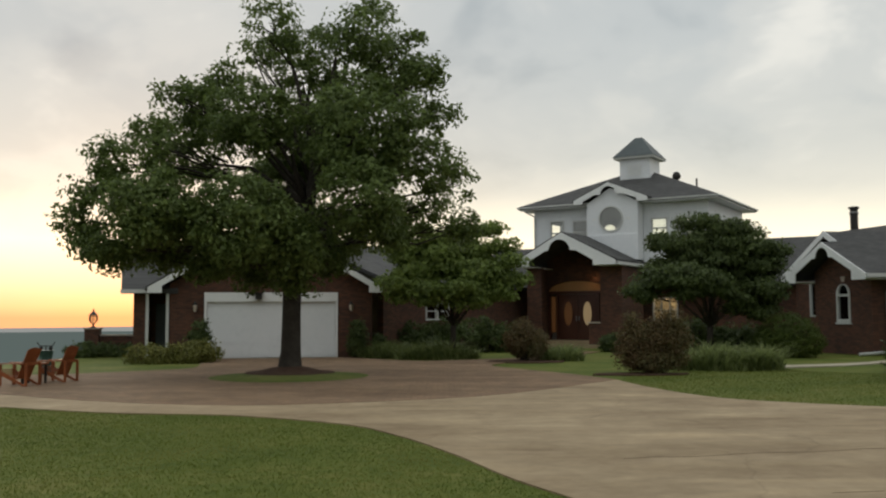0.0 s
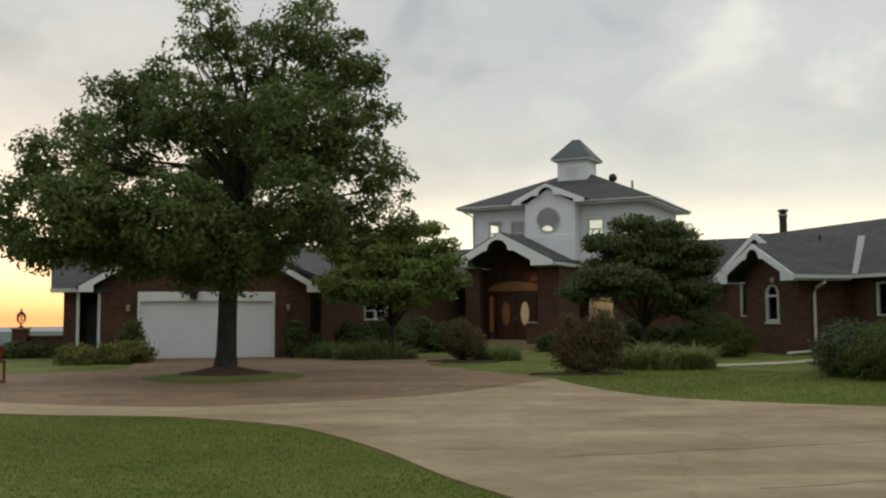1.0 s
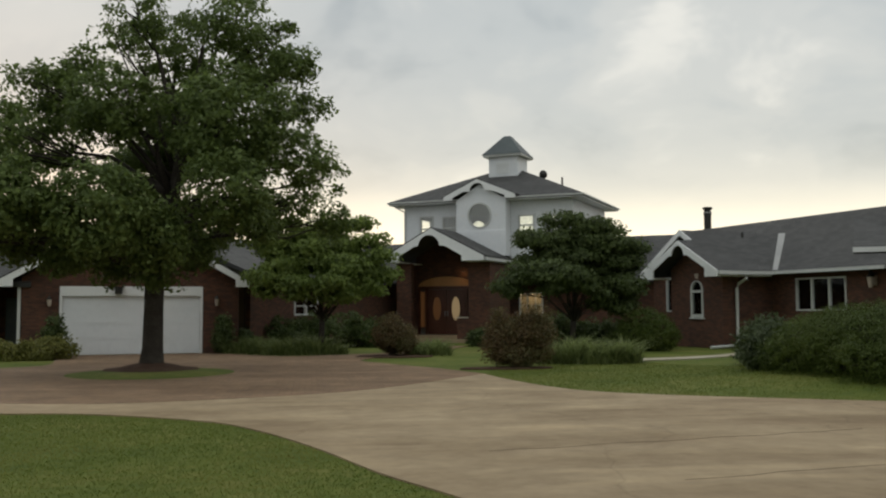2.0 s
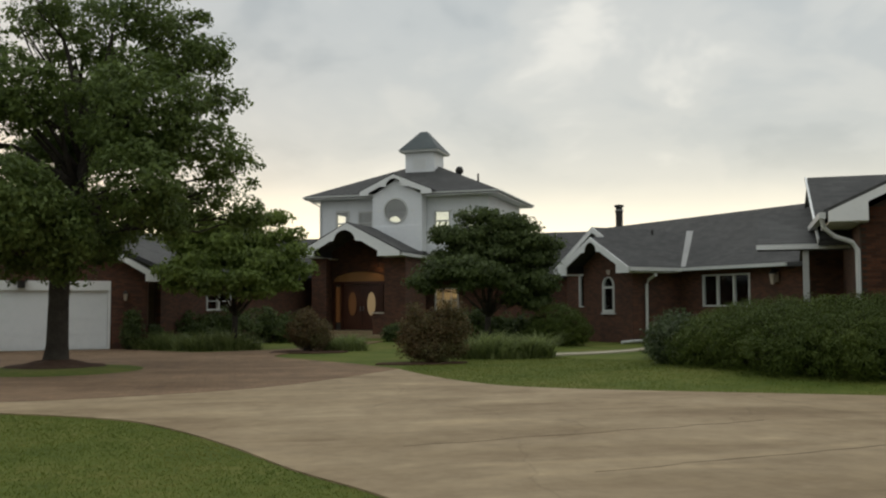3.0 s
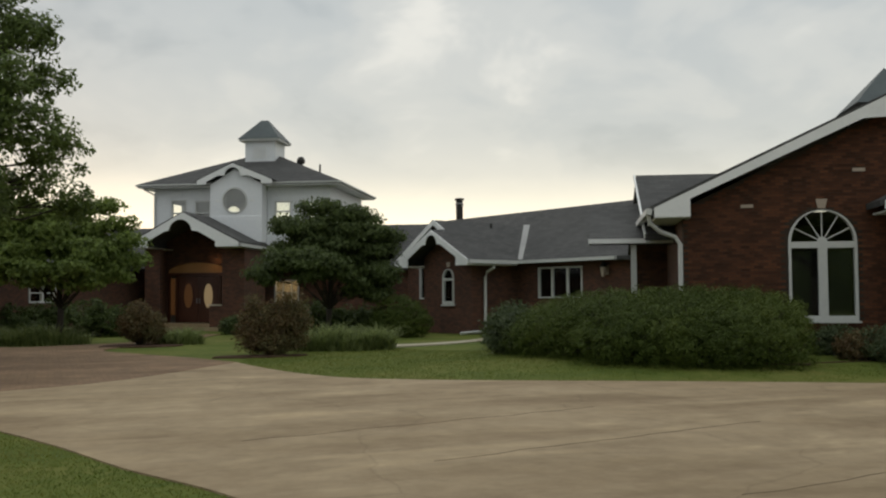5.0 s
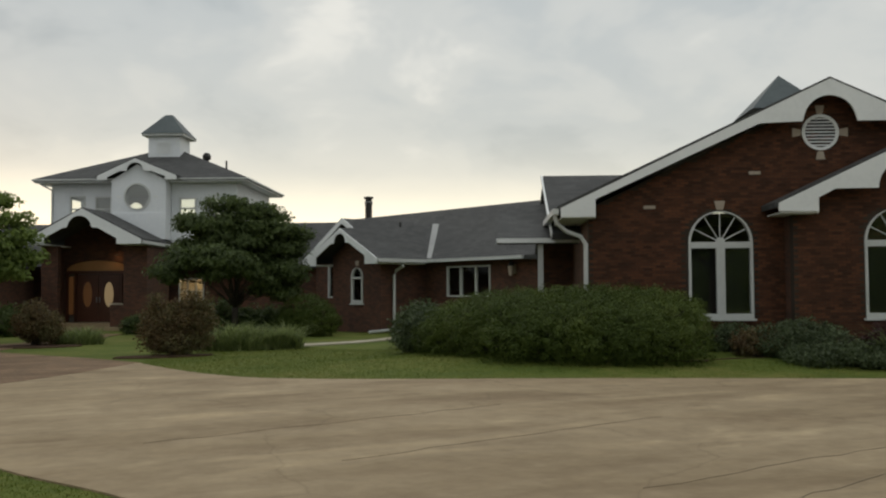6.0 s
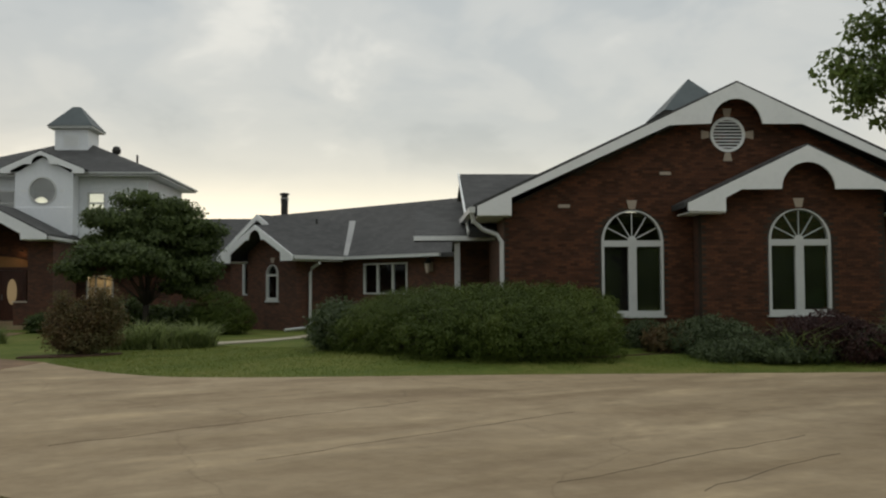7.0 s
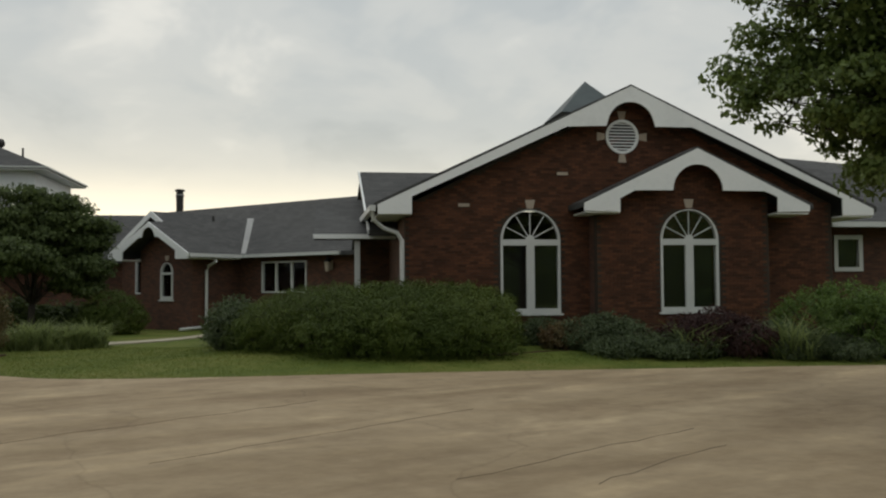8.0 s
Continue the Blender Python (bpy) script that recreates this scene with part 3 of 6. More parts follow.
def gable_wing():
    a = lambda u, z: scaled(u, z, WA, 22.5)
    b = lambda u, z: scaled(u, z, WB, 21.9)
    uL, uR = 2.50, 13.85
    peak = a(8.2, 6.45)
    w1 = arch(a(4.80, 0)[0], a(6.31, 0)[0], a(0, 0.94)[1], a(0, 2.74)[1])
    outer = [(uL, 0.0), (uR, 0.0), (uR, 3.75), (8.36, 6.42), (uL, 3.62)]
    wall_part(outer, [w1], WA, WA + 0.25, MORTAR, FA)
    BRICKWORK.append((outer, w1, WA))
    w2 = arch(b(8.67, 0)[0], b(10.17, 0)[0], b(0, 0.96)[1], b(0, 2.73)[1])
    bump = [(7.2, 0), (11.72, 0), (11.72, 3.95), (9.85, 4.8), (7.2, 3.6)]
    host = wall_part(bump, [w2], WB, WB + 0.25, MORTAR, FA)
    BRICKWORK.append((bump, w2, WB))
    BRICK_HOST.append(host)
    mesh_part("wall", *box(7.2, 7.45, WB + 0.25, WA, 0, 3.6), BRICK_SIDE, HOUSE, "", FA)
    mesh_part("wall", *box(11.47, 11.72, WB + 0.25, WA, 0, 3.8), BRICK_SIDE, HOUSE, "", FA)
    mesh_part("wall", *box(uL, uL + 0.25, WA + 0.25, 34, 0, 3.6), BRICK_SIDE, HOUSE, "", FA)
    mesh_part("wall", *box(uR - 0.25, uR, WA + 0.25, 34, 0, 3.6), BRICK_SIDE, HOUSE, "", FA)
    mesh_part("wall", *box(uL + 0.25, uR - 0.25, 33.75, 34, 0, 3.6), BRICK_A, HOUSE, "", FA)
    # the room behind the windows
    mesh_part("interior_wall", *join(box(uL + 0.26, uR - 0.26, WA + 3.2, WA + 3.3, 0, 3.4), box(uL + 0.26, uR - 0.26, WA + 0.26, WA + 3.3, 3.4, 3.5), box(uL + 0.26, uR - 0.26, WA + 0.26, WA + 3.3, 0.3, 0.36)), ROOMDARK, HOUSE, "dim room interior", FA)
    for poly, w, u0, u1, z0, zs in ((w1, WA, w1[0][0], w1[1][0], w1[0][1], w1[2][1]), (w2, WB, w2[0][0], w2[1][0], w2[0][1], w2[2][1])):
        c = (u0 + u1) / 2
        window(poly, w, FA, [(u0 + 0.05, u1 - 0.05, zs - 0.13, zs + 0.02), (c - 0.10, c + 0.10, z0 + 0.05, zs - 0.13), (u0 + 0.05, u1 - 0.05, z0 + 0.04, z0 + 0.12)],
               (c, zs + 0.02, 0.70), "arched_window", "tall white arched window with a fan light", 0.062, (u0 + 0.1, u1 - 0.1, z0 + 0.1, zs - 0.15))
        mesh_part("window_sill", *box(u0 - 0.05, u1 + 0.05, w - 0.09, w + 0.05, z0 - 0.05, z0 - 0.003), TRIMWHITE, HOUSE, "", FA)
        mesh_part("keystone", *extrude([(c - 0.08, zs + 0.80), (c + 0.08, zs + 0.80), (c + 0.13, zs + 1.02), (c - 0.13, zs + 1.02)], [], w - 0.03, w + 0.02), STONE, HOUSE, "cast stone keystone", FA)
    # louvred round vent with four stone keys
    cu, cz = a(7.94, 5.35)
    r = 0.44
    vent = mesh_part("gable_vent", *extrude(disc(cu, cz, r), [disc(cu, cz, r - 0.07)], WA - 0.06, WA + 0.02), WHITE, HOUSE, "round white louvred gable vent", FA)
    for i in range(9):
        z = -0.32 + i * 0.08
        half = math.sqrt(max(0.01, (r - 0.06) ** 2 - z * z))
        mesh_part("slat", [(cu - half, WA - 0.05, cz + z), (cu + half, WA - 0.05, cz + z), (cu + half, WA - 0.01, cz + z + 0.028), (cu - half, WA - 0.01, cz + z + 0.028),
                           (cu - half, WA - 0.05, cz + z - 0.012), (cu + half, WA - 0.05, cz + z - 0.012)], [(0, 1, 2, 3), (4, 5, 1, 0)], WHITE, vent, "", FA)
    mesh_part("vent_backing", *extrude(disc(cu, cz, r - 0.07), [], WA - 0.012, WA - 0.006), DARKMETAL, vent, "", FA)
    for k in range(4):
        an = math.pi / 2 * k
        d, e = Vector((math.cos(an), math.sin(an))), Vector((-math.sin(an), math.cos(an)))
        q = [Vector((cu, cz)) + d * x + e * y for x, y in ((r + 0.01, -0.07), (r + 0.22, -0.11), (r + 0.22, 0.11), (r + 0.01, 0.07))]
        mesh_part("vent_keystone", *extrude([tuple(p) for p in q], [], WA - 0.03, WA + 0.02), STONE, HOUSE, "cast stone key beside the vent", FA)
    for u, z in ((a(6.39, 4.40)), (a(3.9, 3.6)), (a(10.9, 4.6))):
        mesh_part("accent_brick", *box(u - 0.14, u + 0.14, WA - 0.03, WA + 0.02, z - 0.04, z + 0.04), STONE, HOUSE, "", FA)
    # fascias with arched cut-outs
    fascia([(1.79, 3.60), (8.2, 6.64), (14.75, 3.58), (14.75, 3.41), (13.88, 3.40), (13.88, 3.84), (9.82, 5.62), (8.82, 5.62)] + arc(8.18, 5.62, 0.62)[1:-1] +
           [(7.54, 5.62), (6.52, 5.58), (2.62, 3.80), (2.62, 3.38), (1.79, 3.37)], 22.45, FA)
    fascia([(6.75, 3.62), (9.67, 5.00), (12.62, 3.60), (12.62, 3.45), (11.76, 3.43), (11.76, 3.80), (11.42, 3.95), (10.32, 3.95)] + arc(9.67, 3.95, 0.65)[1:-1] +
           [(9.02, 3.95), (8.05, 3.94), (7.66, 3.74), (7.66, 3.41), (6.75, 3.43)], 21.85, FA)
    gable_roof(1.70, 14.85, 8.2, 3.64, 6.69, 22.47, 34.4, SHINGLE_SIDE)
    gable_roof(6.66, 12.72, 9.67, 3.64, 5.05, 21.87, WA - 0.01, SHINGLE_SIDE)
    # soffit returns under the eaves
    for b in ((1.82, 2.62, 22.5, 33, 3.36, 3.40), (13.86, 14.72, 22.5, 33, 3.36, 3.40), (6.8, 7.66, 21.9, WA - 0.01, 3.38, 3.42), (11.74, 12.6, 21.9, WA - 0.01, 3.38, 3.42)):
        mesh_part("soffit", *box(*b), WHITE, HOUSE, "", FA)
    # gutter and crooked downspout at the near corner
    mesh_part("gutter", *box(1.60, 1.74, 22.45, 33.0, 3.44, 3.58), TRIMWHITE, HOUSE, "", FA)
    mesh_part("downspout", *tube([(1.67, 22.6, 3.46), (1.70, 22.65, 3.25), (1.95, 22.75, 3.05), (2.30, 22.86, 2.93), (2.42, 22.87, 2.75), (2.42, 22.87, 0.3)], 0.055, 8), TRIMWHITE, HOUSE, "", FA)
    # cupola on the ridge behind
    cup = mesh_part("cupola", *box(7.45, 8.95, 25.6, 27.1, 5.8, 6.55), SIDING, HOUSE, "sided cupola with a pyramid roof", FA)
    mesh_part("cupola_roof", [(7.2, 25.35, 6.52), (9.2, 25.35, 6.52), (9.2, 27.35, 6.52), (7.2, 27.35, 6.52), (8.2, 26.35, 7.62)], [(0, 1, 4), (1, 2, 4), (2, 3, 4), (3, 0, 4), (3, 2, 1, 0)], TIN, cup, "grey tin pyramid roof", FA)
    # lower wing to its right
    win = rect(15.25, 16.15, 2.0, 3.05)
    wall_part([(13.86, 0), (24, 0), (24, 3.3), (13.86, 3.3)], [win], 25.2, 25.45, BRICK_A, FA)
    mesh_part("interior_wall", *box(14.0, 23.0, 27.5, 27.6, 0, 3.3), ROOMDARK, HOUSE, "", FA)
    window(win, 25.2, FA, label="grey framed window of the low wing", width=0.12, blind=(15.4, 16.0, 2.1, 2.95))
    roof_part("roof", [(13.5, 24.6, 3.42), (24.6, 24.6, 3.42), (20.5, 29.5, 5.6), (13.5, 29.5, 6.1)], SHINGLE_A, FA)
    roof_part("roof", [(13.5, 29.5, 6.1), (20.5, 29.5, 5.6), (24.6, 34, 3.42), (13.5, 34, 3.42)], SHINGLE_A, FA)
    roof_part("roof", [(24.6, 24.6, 3.42), (24.6, 34, 3.42), (20.5, 29.5, 5.6)], SHINGLE_SIDE, FA)
    mesh_part("gutter", *box(14.8, 24.6, 24.48, 24.6, 3.25, 3.4), TRIMWHITE, HOUSE, "", FA)
    mesh_part("wall", *box(23.75, 24, 25.45, 33.5, 0, 3.3), BRICK_SIDE, HOUSE, "", FA)


gable_wing()


# --- middle wing, running back to the tower ---
def middle_wing():
    # roofs of the wing, its front bay gable and the gable behind that
    ZE, WE, WR, ZR = 3.0, 25.6, 29.5, 5.5
    roof_part("roof", [(-36.0, WE, ZE), (-20.0, WE, ZE), (-20.0, WR, ZR), (-40.2, WR, ZR)], SHINGLE_M, FM)
    roof_part("roof", [(-40.2, WR, ZR), (-20.0, WR, ZR), (-20.0, 33.4, ZE), (-40.2, 33.4, ZE)], SHINGLE_M, FM)
    pz, pu, uR, uL, wf = 4.30, -31.4, -28.95, -33.85, 22.9
    ws = wf + 0.7
    roof_part("roof", [(uR, wf, ZE), (uR, WE, ZE + 0.02), (pu, 28.2, 4.69), (pu, wf, pz)], SHINGLE_S, FM, 0.12)
    roof_part("roof", [(pu, wf, pz), (pu, 28.2, 4.69), (uL, WE, ZE + 0.02), (uL, wf, ZE)], SHINGLE_S, FM, 0.12)
    roof_part("roof", [(-36.4, 24.5, 3.15), (-33.4, 24.5, 4.92), (-33.4, 28.6, 4.94), (-36.4, 25.8, 3.15)], SHINGLE_S, FM, 0.12)
    roof_part("roof", [(-33.4, 24.5, 4.92), (-32.2, 24.5, 4.2), (-32.2, 27.5, 4.2), (-33.4, 28.6, 4.94)], SHINGLE_S, FM, 0.12)
    v = Vector((uR, WE, ZE + 0.05)), Vector((pu, 28.2, 4.74))
    d, dz = Vector((0.10, 0.10, 0.0)), Vector((0, 0, 0.04))
    pts = [v[0] - d, v[0] + d, v[1] + d, v[1] - d]
    mesh_part("valley_flashing", [tuple(p) for p in pts] + [tuple(p - dz) for p in pts], [(0, 1, 2, 3), (4, 5, 6, 7), (0, 1, 5, 4), (1, 2, 6, 5), (2, 3, 7, 6), (3, 0, 4, 7)], FLASH, HOUSE, "pale metal valley strip", FM)
    fascia([(uL, ZE), (pu, pz), (uR, ZE), (uR, ZE - 0.22), (uR - 0.75, ZE - 0.22), (uR - 0.75, ZE + 0.12), (pu + 0.62, pz - 0.62), (pu + 0.42, pz - 0.62)] + arc(pu, pz - 0.62, 0.40)[1:-1] +
           [(pu - 0.42, pz - 0.62), (pu - 0.62, pz - 0.62), (uL + 0.75, ZE + 0.12), (uL + 0.75, ZE - 0.22), (uL, ZE - 0.22)], wf - 0.06, FM)
    fascia([(-36.4, 3.16), (-33.4, 4.94), (-32.3, 4.28), (-32.3, 4.03), (-33.4, 4.69), (-35.95, 3.18), (-35.95, 2.98), (-36.4, 2.98)], 24.42, FM)
    mesh_part("gutter", *box(uR, -23.6, WE - 0.12, WE - 0.005, ZE - 0.13, ZE - 0.01), TRIMWHITE, HOUSE, "", FM)
    mesh_part("gutter", *box(uR - 0.01, uR + 0.1, wf, WE - 0.13, ZE - 0.15, ZE - 0.01), TRIMWHITE, HOUSE, "", FM)
    mesh_part("downspout", *tube([(uR + 0.05, ws + 0.6, ZE - 0.15), (uR + 0.03, ws + 0.6, ZE - 0.30), (uR - 0.42, ws + 0.6, ZE - 0.48), (uR - 0.54, ws + 0.6, ZE - 0.68), (uR - 0.54, ws + 0.6, 0.25), (uR - 0.50, ws + 0.4, 0.12), (uR - 0.45, ws - 0.75, 0.07)], 0.06), TRIMWHITE, HOUSE, "", FM)
    mesh_part("soffit", *box(uR - 0.74, uR - 0.02, wf, WE - 0.13, ZE - 0.21, ZE - 0.17), WHITE, HOUSE, "", FM)
    mesh_part("soffit", *box(uL + 0.02, uL + 0.74, wf, WE, ZE - 0.21, ZE - 0.17), WHITE, HOUSE, "", FM)
    # walls
    ww = WE + 0.45
    win = rect(-28.3, -25.8, 1.45, 2.70)
    wall_part(rect(-30.0, -20.0, 0, 2.95), [win], ww, ww + 0.25, BRICK_M, FM)
    window(win, ww, FM, [(-27.53, -27.45, 1.5, 2.65), (-26.66, -26.58, 1.5, 2.65)], label="white triple casement window", width=0.06)
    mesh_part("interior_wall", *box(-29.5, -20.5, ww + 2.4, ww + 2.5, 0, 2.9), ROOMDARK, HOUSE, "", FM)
    aw = arch(-31.55, -30.77, 1.2, 2.29)
    wall_part([(-32.9, 0), (-29.6, 0), (-29.6, ZE + 0.2), (pu, pz - 0.2), (-32.9, ZE + 0.2)], [aw], ws, ws + 0.25, BRICK_M, FM)
    mesh_part("wall", *box(-29.85, -29.6, ws + 0.25, ww, 0, 3.1), BRICK_S, HOUSE, "", FM)
    mesh_part("wall", *box(-32.9, -32.65, ws + 0.25, ww + 1.5, 0, 3.1), BRICK_S, HOUSE, "", FM)
    mesh_part("interior_wall", *box(-32.6, -29.9, ws + 1.9, ws + 2.0, 0, 2.9), ROOMDARK, HOUSE, "", FM)
    window(aw, ws, FM, [(-31.50, -30.82, 2.20, 2.29)], name="arched_window", label="narrow white arched window", width=0.08, blind=(-31.5, -30.8, 1.25, 2.2))
    mesh_part("window_sill", *box(-31.61, -30.71, ws - 0.08, ws + 0.05, 1.14, 1.197), TRIMWHITE, HOUSE, "", FM)
    mesh_part("keystone", *extrude([(-31.24, 2.76), (-31.08, 2.76), (-31.03, 2.96), (-31.29, 2.96)], [], ws - 0.03, ws + 0.02), STONE, HOUSE, "", FM)
    w2 = rect(-35.1, -34.5, 1.42, 2.92)
    wall_part([(-36.1, 0), (-32.0, 0), (-32.0, 4.0), (-33.4, 4.75), (-36.1, 3.1)], [w2], 24.95, 25.2, BRICK_M, FM)
    window(w2, 24.95, FM, width=0.06)
    mesh_part("interior_wall", *box(-36.0, -32.4, 26.2, 26.3, 0, 3.0), ROOMDARK, HOUSE, "", FM)
    mesh_part("wall", *box(-40.0, -20.0, 32.7, 32.95, 0, 3.1), BRICK_M, HOUSE, "", FM)
    mesh_part("wall", *box(-40.0, -39.75, 26.2, 32.7, 0, 3.1), BRICK_S, HOUSE, "", FM)
    mesh_part("wall", *box(-39.75, -36.1, 26.0, 26.25, 0, 3.0), BRICK_M, HOUSE, "", FM)
    # flue and vent pipe
    mesh_part("chimney", *lathe([(0.18, -1.3), (0.18, -0.28), (0.20, -0.28), (0.20, -0.21), (0.17, -0.21), (0.17, -0.12), (0.17, 0.0), (0.24, 0.0), (0.24, 0.10), (0.05, 0.13)], 14, ray_at(23.82, 5.85, 48.4)), DARKMETAL, HOUSE, "dark metal flue pipe with a cap")
    mesh_part("flue_band", *lathe([(0.205, -0.20), (0.205, -0.13)], 14, ray_at(23.82, 5.85, 48.4)), FLASH, HOUSE, "pale metal band round the flue")
    mesh_part("vent_pipe", *lathe([(0.05, -0.6), (0.05, 0.35)], 8, ray_at(25.75, 3.95, 40.8)), DARKMETAL, HOUSE)
    # small entry roof in the corner by the big gable
    roof_part("roof", [(0.30, 24.9, 3.02), (2.45, 24.9, 3.02), (2.45, 28.0, 4.36), (0.40, 28.0, 4.02)], SHINGLE_A, FA)
    roof_part("roof", [(1.72, 24.6, 3.12), (5.2, 24.6, 3.12), (5.2, 29.0, 5.20), (1.78, 29.0, 5.20)], SHINGLE_A, FA)
    roof_part("roof", [(1.78, 29.0, 5.20), (5.2, 29.0, 5.20), (5.2, 33.2, 3.12), (1.72, 33.2, 3.12)], SHINGLE_A, FA)
    fascia([(0.28, 2.90), (2.46, 2.90), (2.46, 3.02), (0.28, 3.02)], 24.84, FA, 0.06)
    mesh_part("rake_board", [(1.70, 24.6, 3.14), (1.70, 29.0, 5.22), (1.70, 29.0, 5.12), (1.70, 24.6, 3.02), (1.75, 24.6, 3.14), (1.75, 29.0, 5.22), (1.75, 29.0, 5.12), (1.75, 24.6, 3.02)],
              [(0, 1, 2, 3), (4, 7, 6, 5), (0, 4, 5, 1), (1, 5, 6, 2), (2, 6, 7, 3), (3, 7, 4, 0)], WHITE, HOUSE, "", FA)
    mesh_part("porch_post", *box(1.38, 1.52, 25.0, 25.14, 0.2, 2.9), TRIMWHITE, HOUSE, "", FA)
    mesh_part("wall", *box(1.62, 2.5, 27.2, 27.45, 0, 3.3), BRICK_A, HOUSE, "", FA)


middle_wing()


# --- tower and porch ---
def lap_siding(u0, u1, z0, z1, w, holes=(), step=0.13):
    """Overlapping boards up a wall, cut round rectangular holes (u0, u1, z0, z1)."""
    out, z = [], z0
    while z < z1 - 0.02:
        h = min(step, z1 - z)
        spans = [(u0, u1)]
        for a, b, c, d in holes:
            if z + h > c and z < d:
                spans = [s for p, q in spans for s in (((p, min(q, a)), (max(p, b), q))) if s[1] - s[0] > 0.03]
        out += [([(p, w - 0.032, z), (q, w - 0.032, z), (q, w - 0.004, z + h), (p, w - 0.004, z + h), (p, w, z), (q, w, z)], [(0, 1, 2, 3), (4, 5, 1, 0)]) for p, q in spans]
        z += step
    return join(*out)


def tower():
    U0, U1, W0, W1, ZE = -20.85, -11.85, 44.0, 50.6, 7.12
    holes = [(-19.96, -19.20, 5.15, 6.36), (-18.71, -17.91, 5.15, 6.30), (-14.63, -13.82, 5.15, 6.22), (-13.38, -12.60, 5.15, 6.22)]
    wall_part(rect(U0, U1, 2.9, ZE), [rect(a, b, c, d) for a, b, c, d in holes] + [rect(-17.2, -15.4, 5.2, 6.9)], W0, W0 + 0.2, SIDING, FA)
    mesh_part("siding", *lap_siding(U0, U1, 2.9, ZE, W0, [(a - 0.1, b + 0.1, c - 0.1, d + 0.1) for a, b, c, d in holes + [(-17.55, -15.1, 4.2, 7.0)]]), SIDING, HOUSE, "white lapped board siding", FA)
    back = [rect(-17.0, -15.7, 5.5, 6.95), arch(-19.65, -18.75, 5.6, 6.25), rect(-14.8, -13.2, 5.5, 6.9)]
    wall_part(rect(U0, U1, 2.9, ZE), back, W1 - 0.2, W1, SIDING, FA)
    mesh_part("wall", *box(U1 - 0.2, U1, W0 + 0.2, W1 - 0.2, 2.9, ZE), SIDING, HOUSE, "", FA)
    v, f = lap_siding(W0 + 0.2, W1 - 0.2, 2.9, ZE, 0.0)
    mesh_part("siding", [(U1 - y, x, z) for x, y, z in v], f, SIDING, HOUSE, "", FA)
    # left wall with its own window
    vv, ff = extrude(rect(W0 + 0.2, W1 - 0.2, 2.9, ZE), [rect(W0 + 1.2, W0 + 3.2, 5.5, 6.4)], U0, U0 + 0.2)
    mesh_part("wall", [(y, x, z) for x, y, z in vv], ff, SIDING, HOUSE, "", FA)
    mesh_part("ceiling", *box(U0 + 0.2, U1 - 0.2, W0 + 0.2, W1 - 0.2, ZE - 0.12, ZE - 0.06), WHITE, HOUSE, "", FA)
    mesh_part("floor", *box(U0 + 0.2, U1 - 0.2, W0 + 0.2, W1 - 0.2, 3.0, 3.1), ROOMDARK, HOUSE, "", FA)
    for a, b, c, d in holes:
        window(rect(a, b, c, d), W0, FA, [(a + 0.05, b - 0.05, 5.68, 5.75)], width=0.06)
    for poly in back:
        window(poly, W1 - 0.2, FA, width=0.06, proud=0.0)
    # hipped roof
    e = 0.62
    c0, c1 = (-17.0, 47.3), (-15.6, 47.3)
    q = [(U0 - e, W0 - e, ZE), (U1 + e, W0 - e, ZE), (U1 + e, W1 + e, ZE), (U0 - e, W1 + e, ZE)]
    t0, t1 = (c0[0], c0[1], 9.0), (c1[0], c1[1], 9.0)
    for pts, mat in (([q[0], q[1], t1, t0], SHINGLE_A), ([q[1], q[2], t1], SHINGLE_SIDE), ([q[2], q[3], t0, t1], SHINGLE_A), ([q[3], q[0], t0], SHINGLE_SIDE)):
        roof_part("roof", pts, mat, FA, 0.14, "grey shingled hip roof")
    mesh_part("soffit", *slab([(p[0], p[1], ZE - 0.14) for p in q], 0.04), WHITE, HOUSE, "", FA)
    mesh_part("gutter", *join(box(U0 - e - 0.05, U1 + e + 0.05, W0 - e - 0.1, W0 - e, ZE - 0.10, ZE - 0.03), box(U1 + e, U1 + e + 0.1, W0 - e, W1 + e, ZE - 0.10, ZE - 0.03), box(U0 - e - 0.1, U0 - e, W0 - e, W1 + e, ZE - 0.10, ZE - 0.03)), TRIMWHITE, HOUSE, "white gutter along the tower eave", FA)
    mesh_part("downspout", *tube([(U0 - 0.35, W0 - 0.6, ZE - 0.1), (U0 - 0.3, W0 - 0.5, ZE - 0.25), (U0 + 0.05, W0 - 0.08, ZE - 0.5), (U0 + 0.05, W0 - 0.08, 3.0)], 0.05), TRIMWHITE, HOUSE, "", FA)
    # projecting bay with the round window
    B0, B1, BW = -17.62, -15.02, 43.2
    cu, cz, r = -16.38, 6.21, 0.64
    wall_part([(B0, 4.2), (B1, 4.2), (B1, 7.0), (-16.4, 7.75), (B0, 7.0)], [disc(cu, cz, r)], BW, BW + 0.2, SIDING, FA)
    mesh_part("siding", *lap_siding(B0, B1, 4.2, 5.5, BW), SIDING, HOUSE, "", FA)
    for b in ((B0, B0 + 0.2, BW + 0.2, W0 - 0.03, 4.2, 7.0), (B1 - 0.2, B1, BW + 0.2, W0 - 0.03, 4.2, 7.0)):
        mesh_part("wall", *box(*b), SIDING, HOUSE, "", FA)
    window(disc(cu, cz, r), BW, FA, width=0.07, name="round_window", label="round white framed window")
    for k in range(2):
        x = cu + (r + 0.12) * (1 if k else -1)
        mesh_part("window_key", *box(min(x, x + (0.22 if k else -0.22)), max(x, x + (0.22 if k else -0.22)), BW - 0.02, BW - 0.001, cz - 0.05, cz + 0.05), WHITE, HOUSE, "", FA)
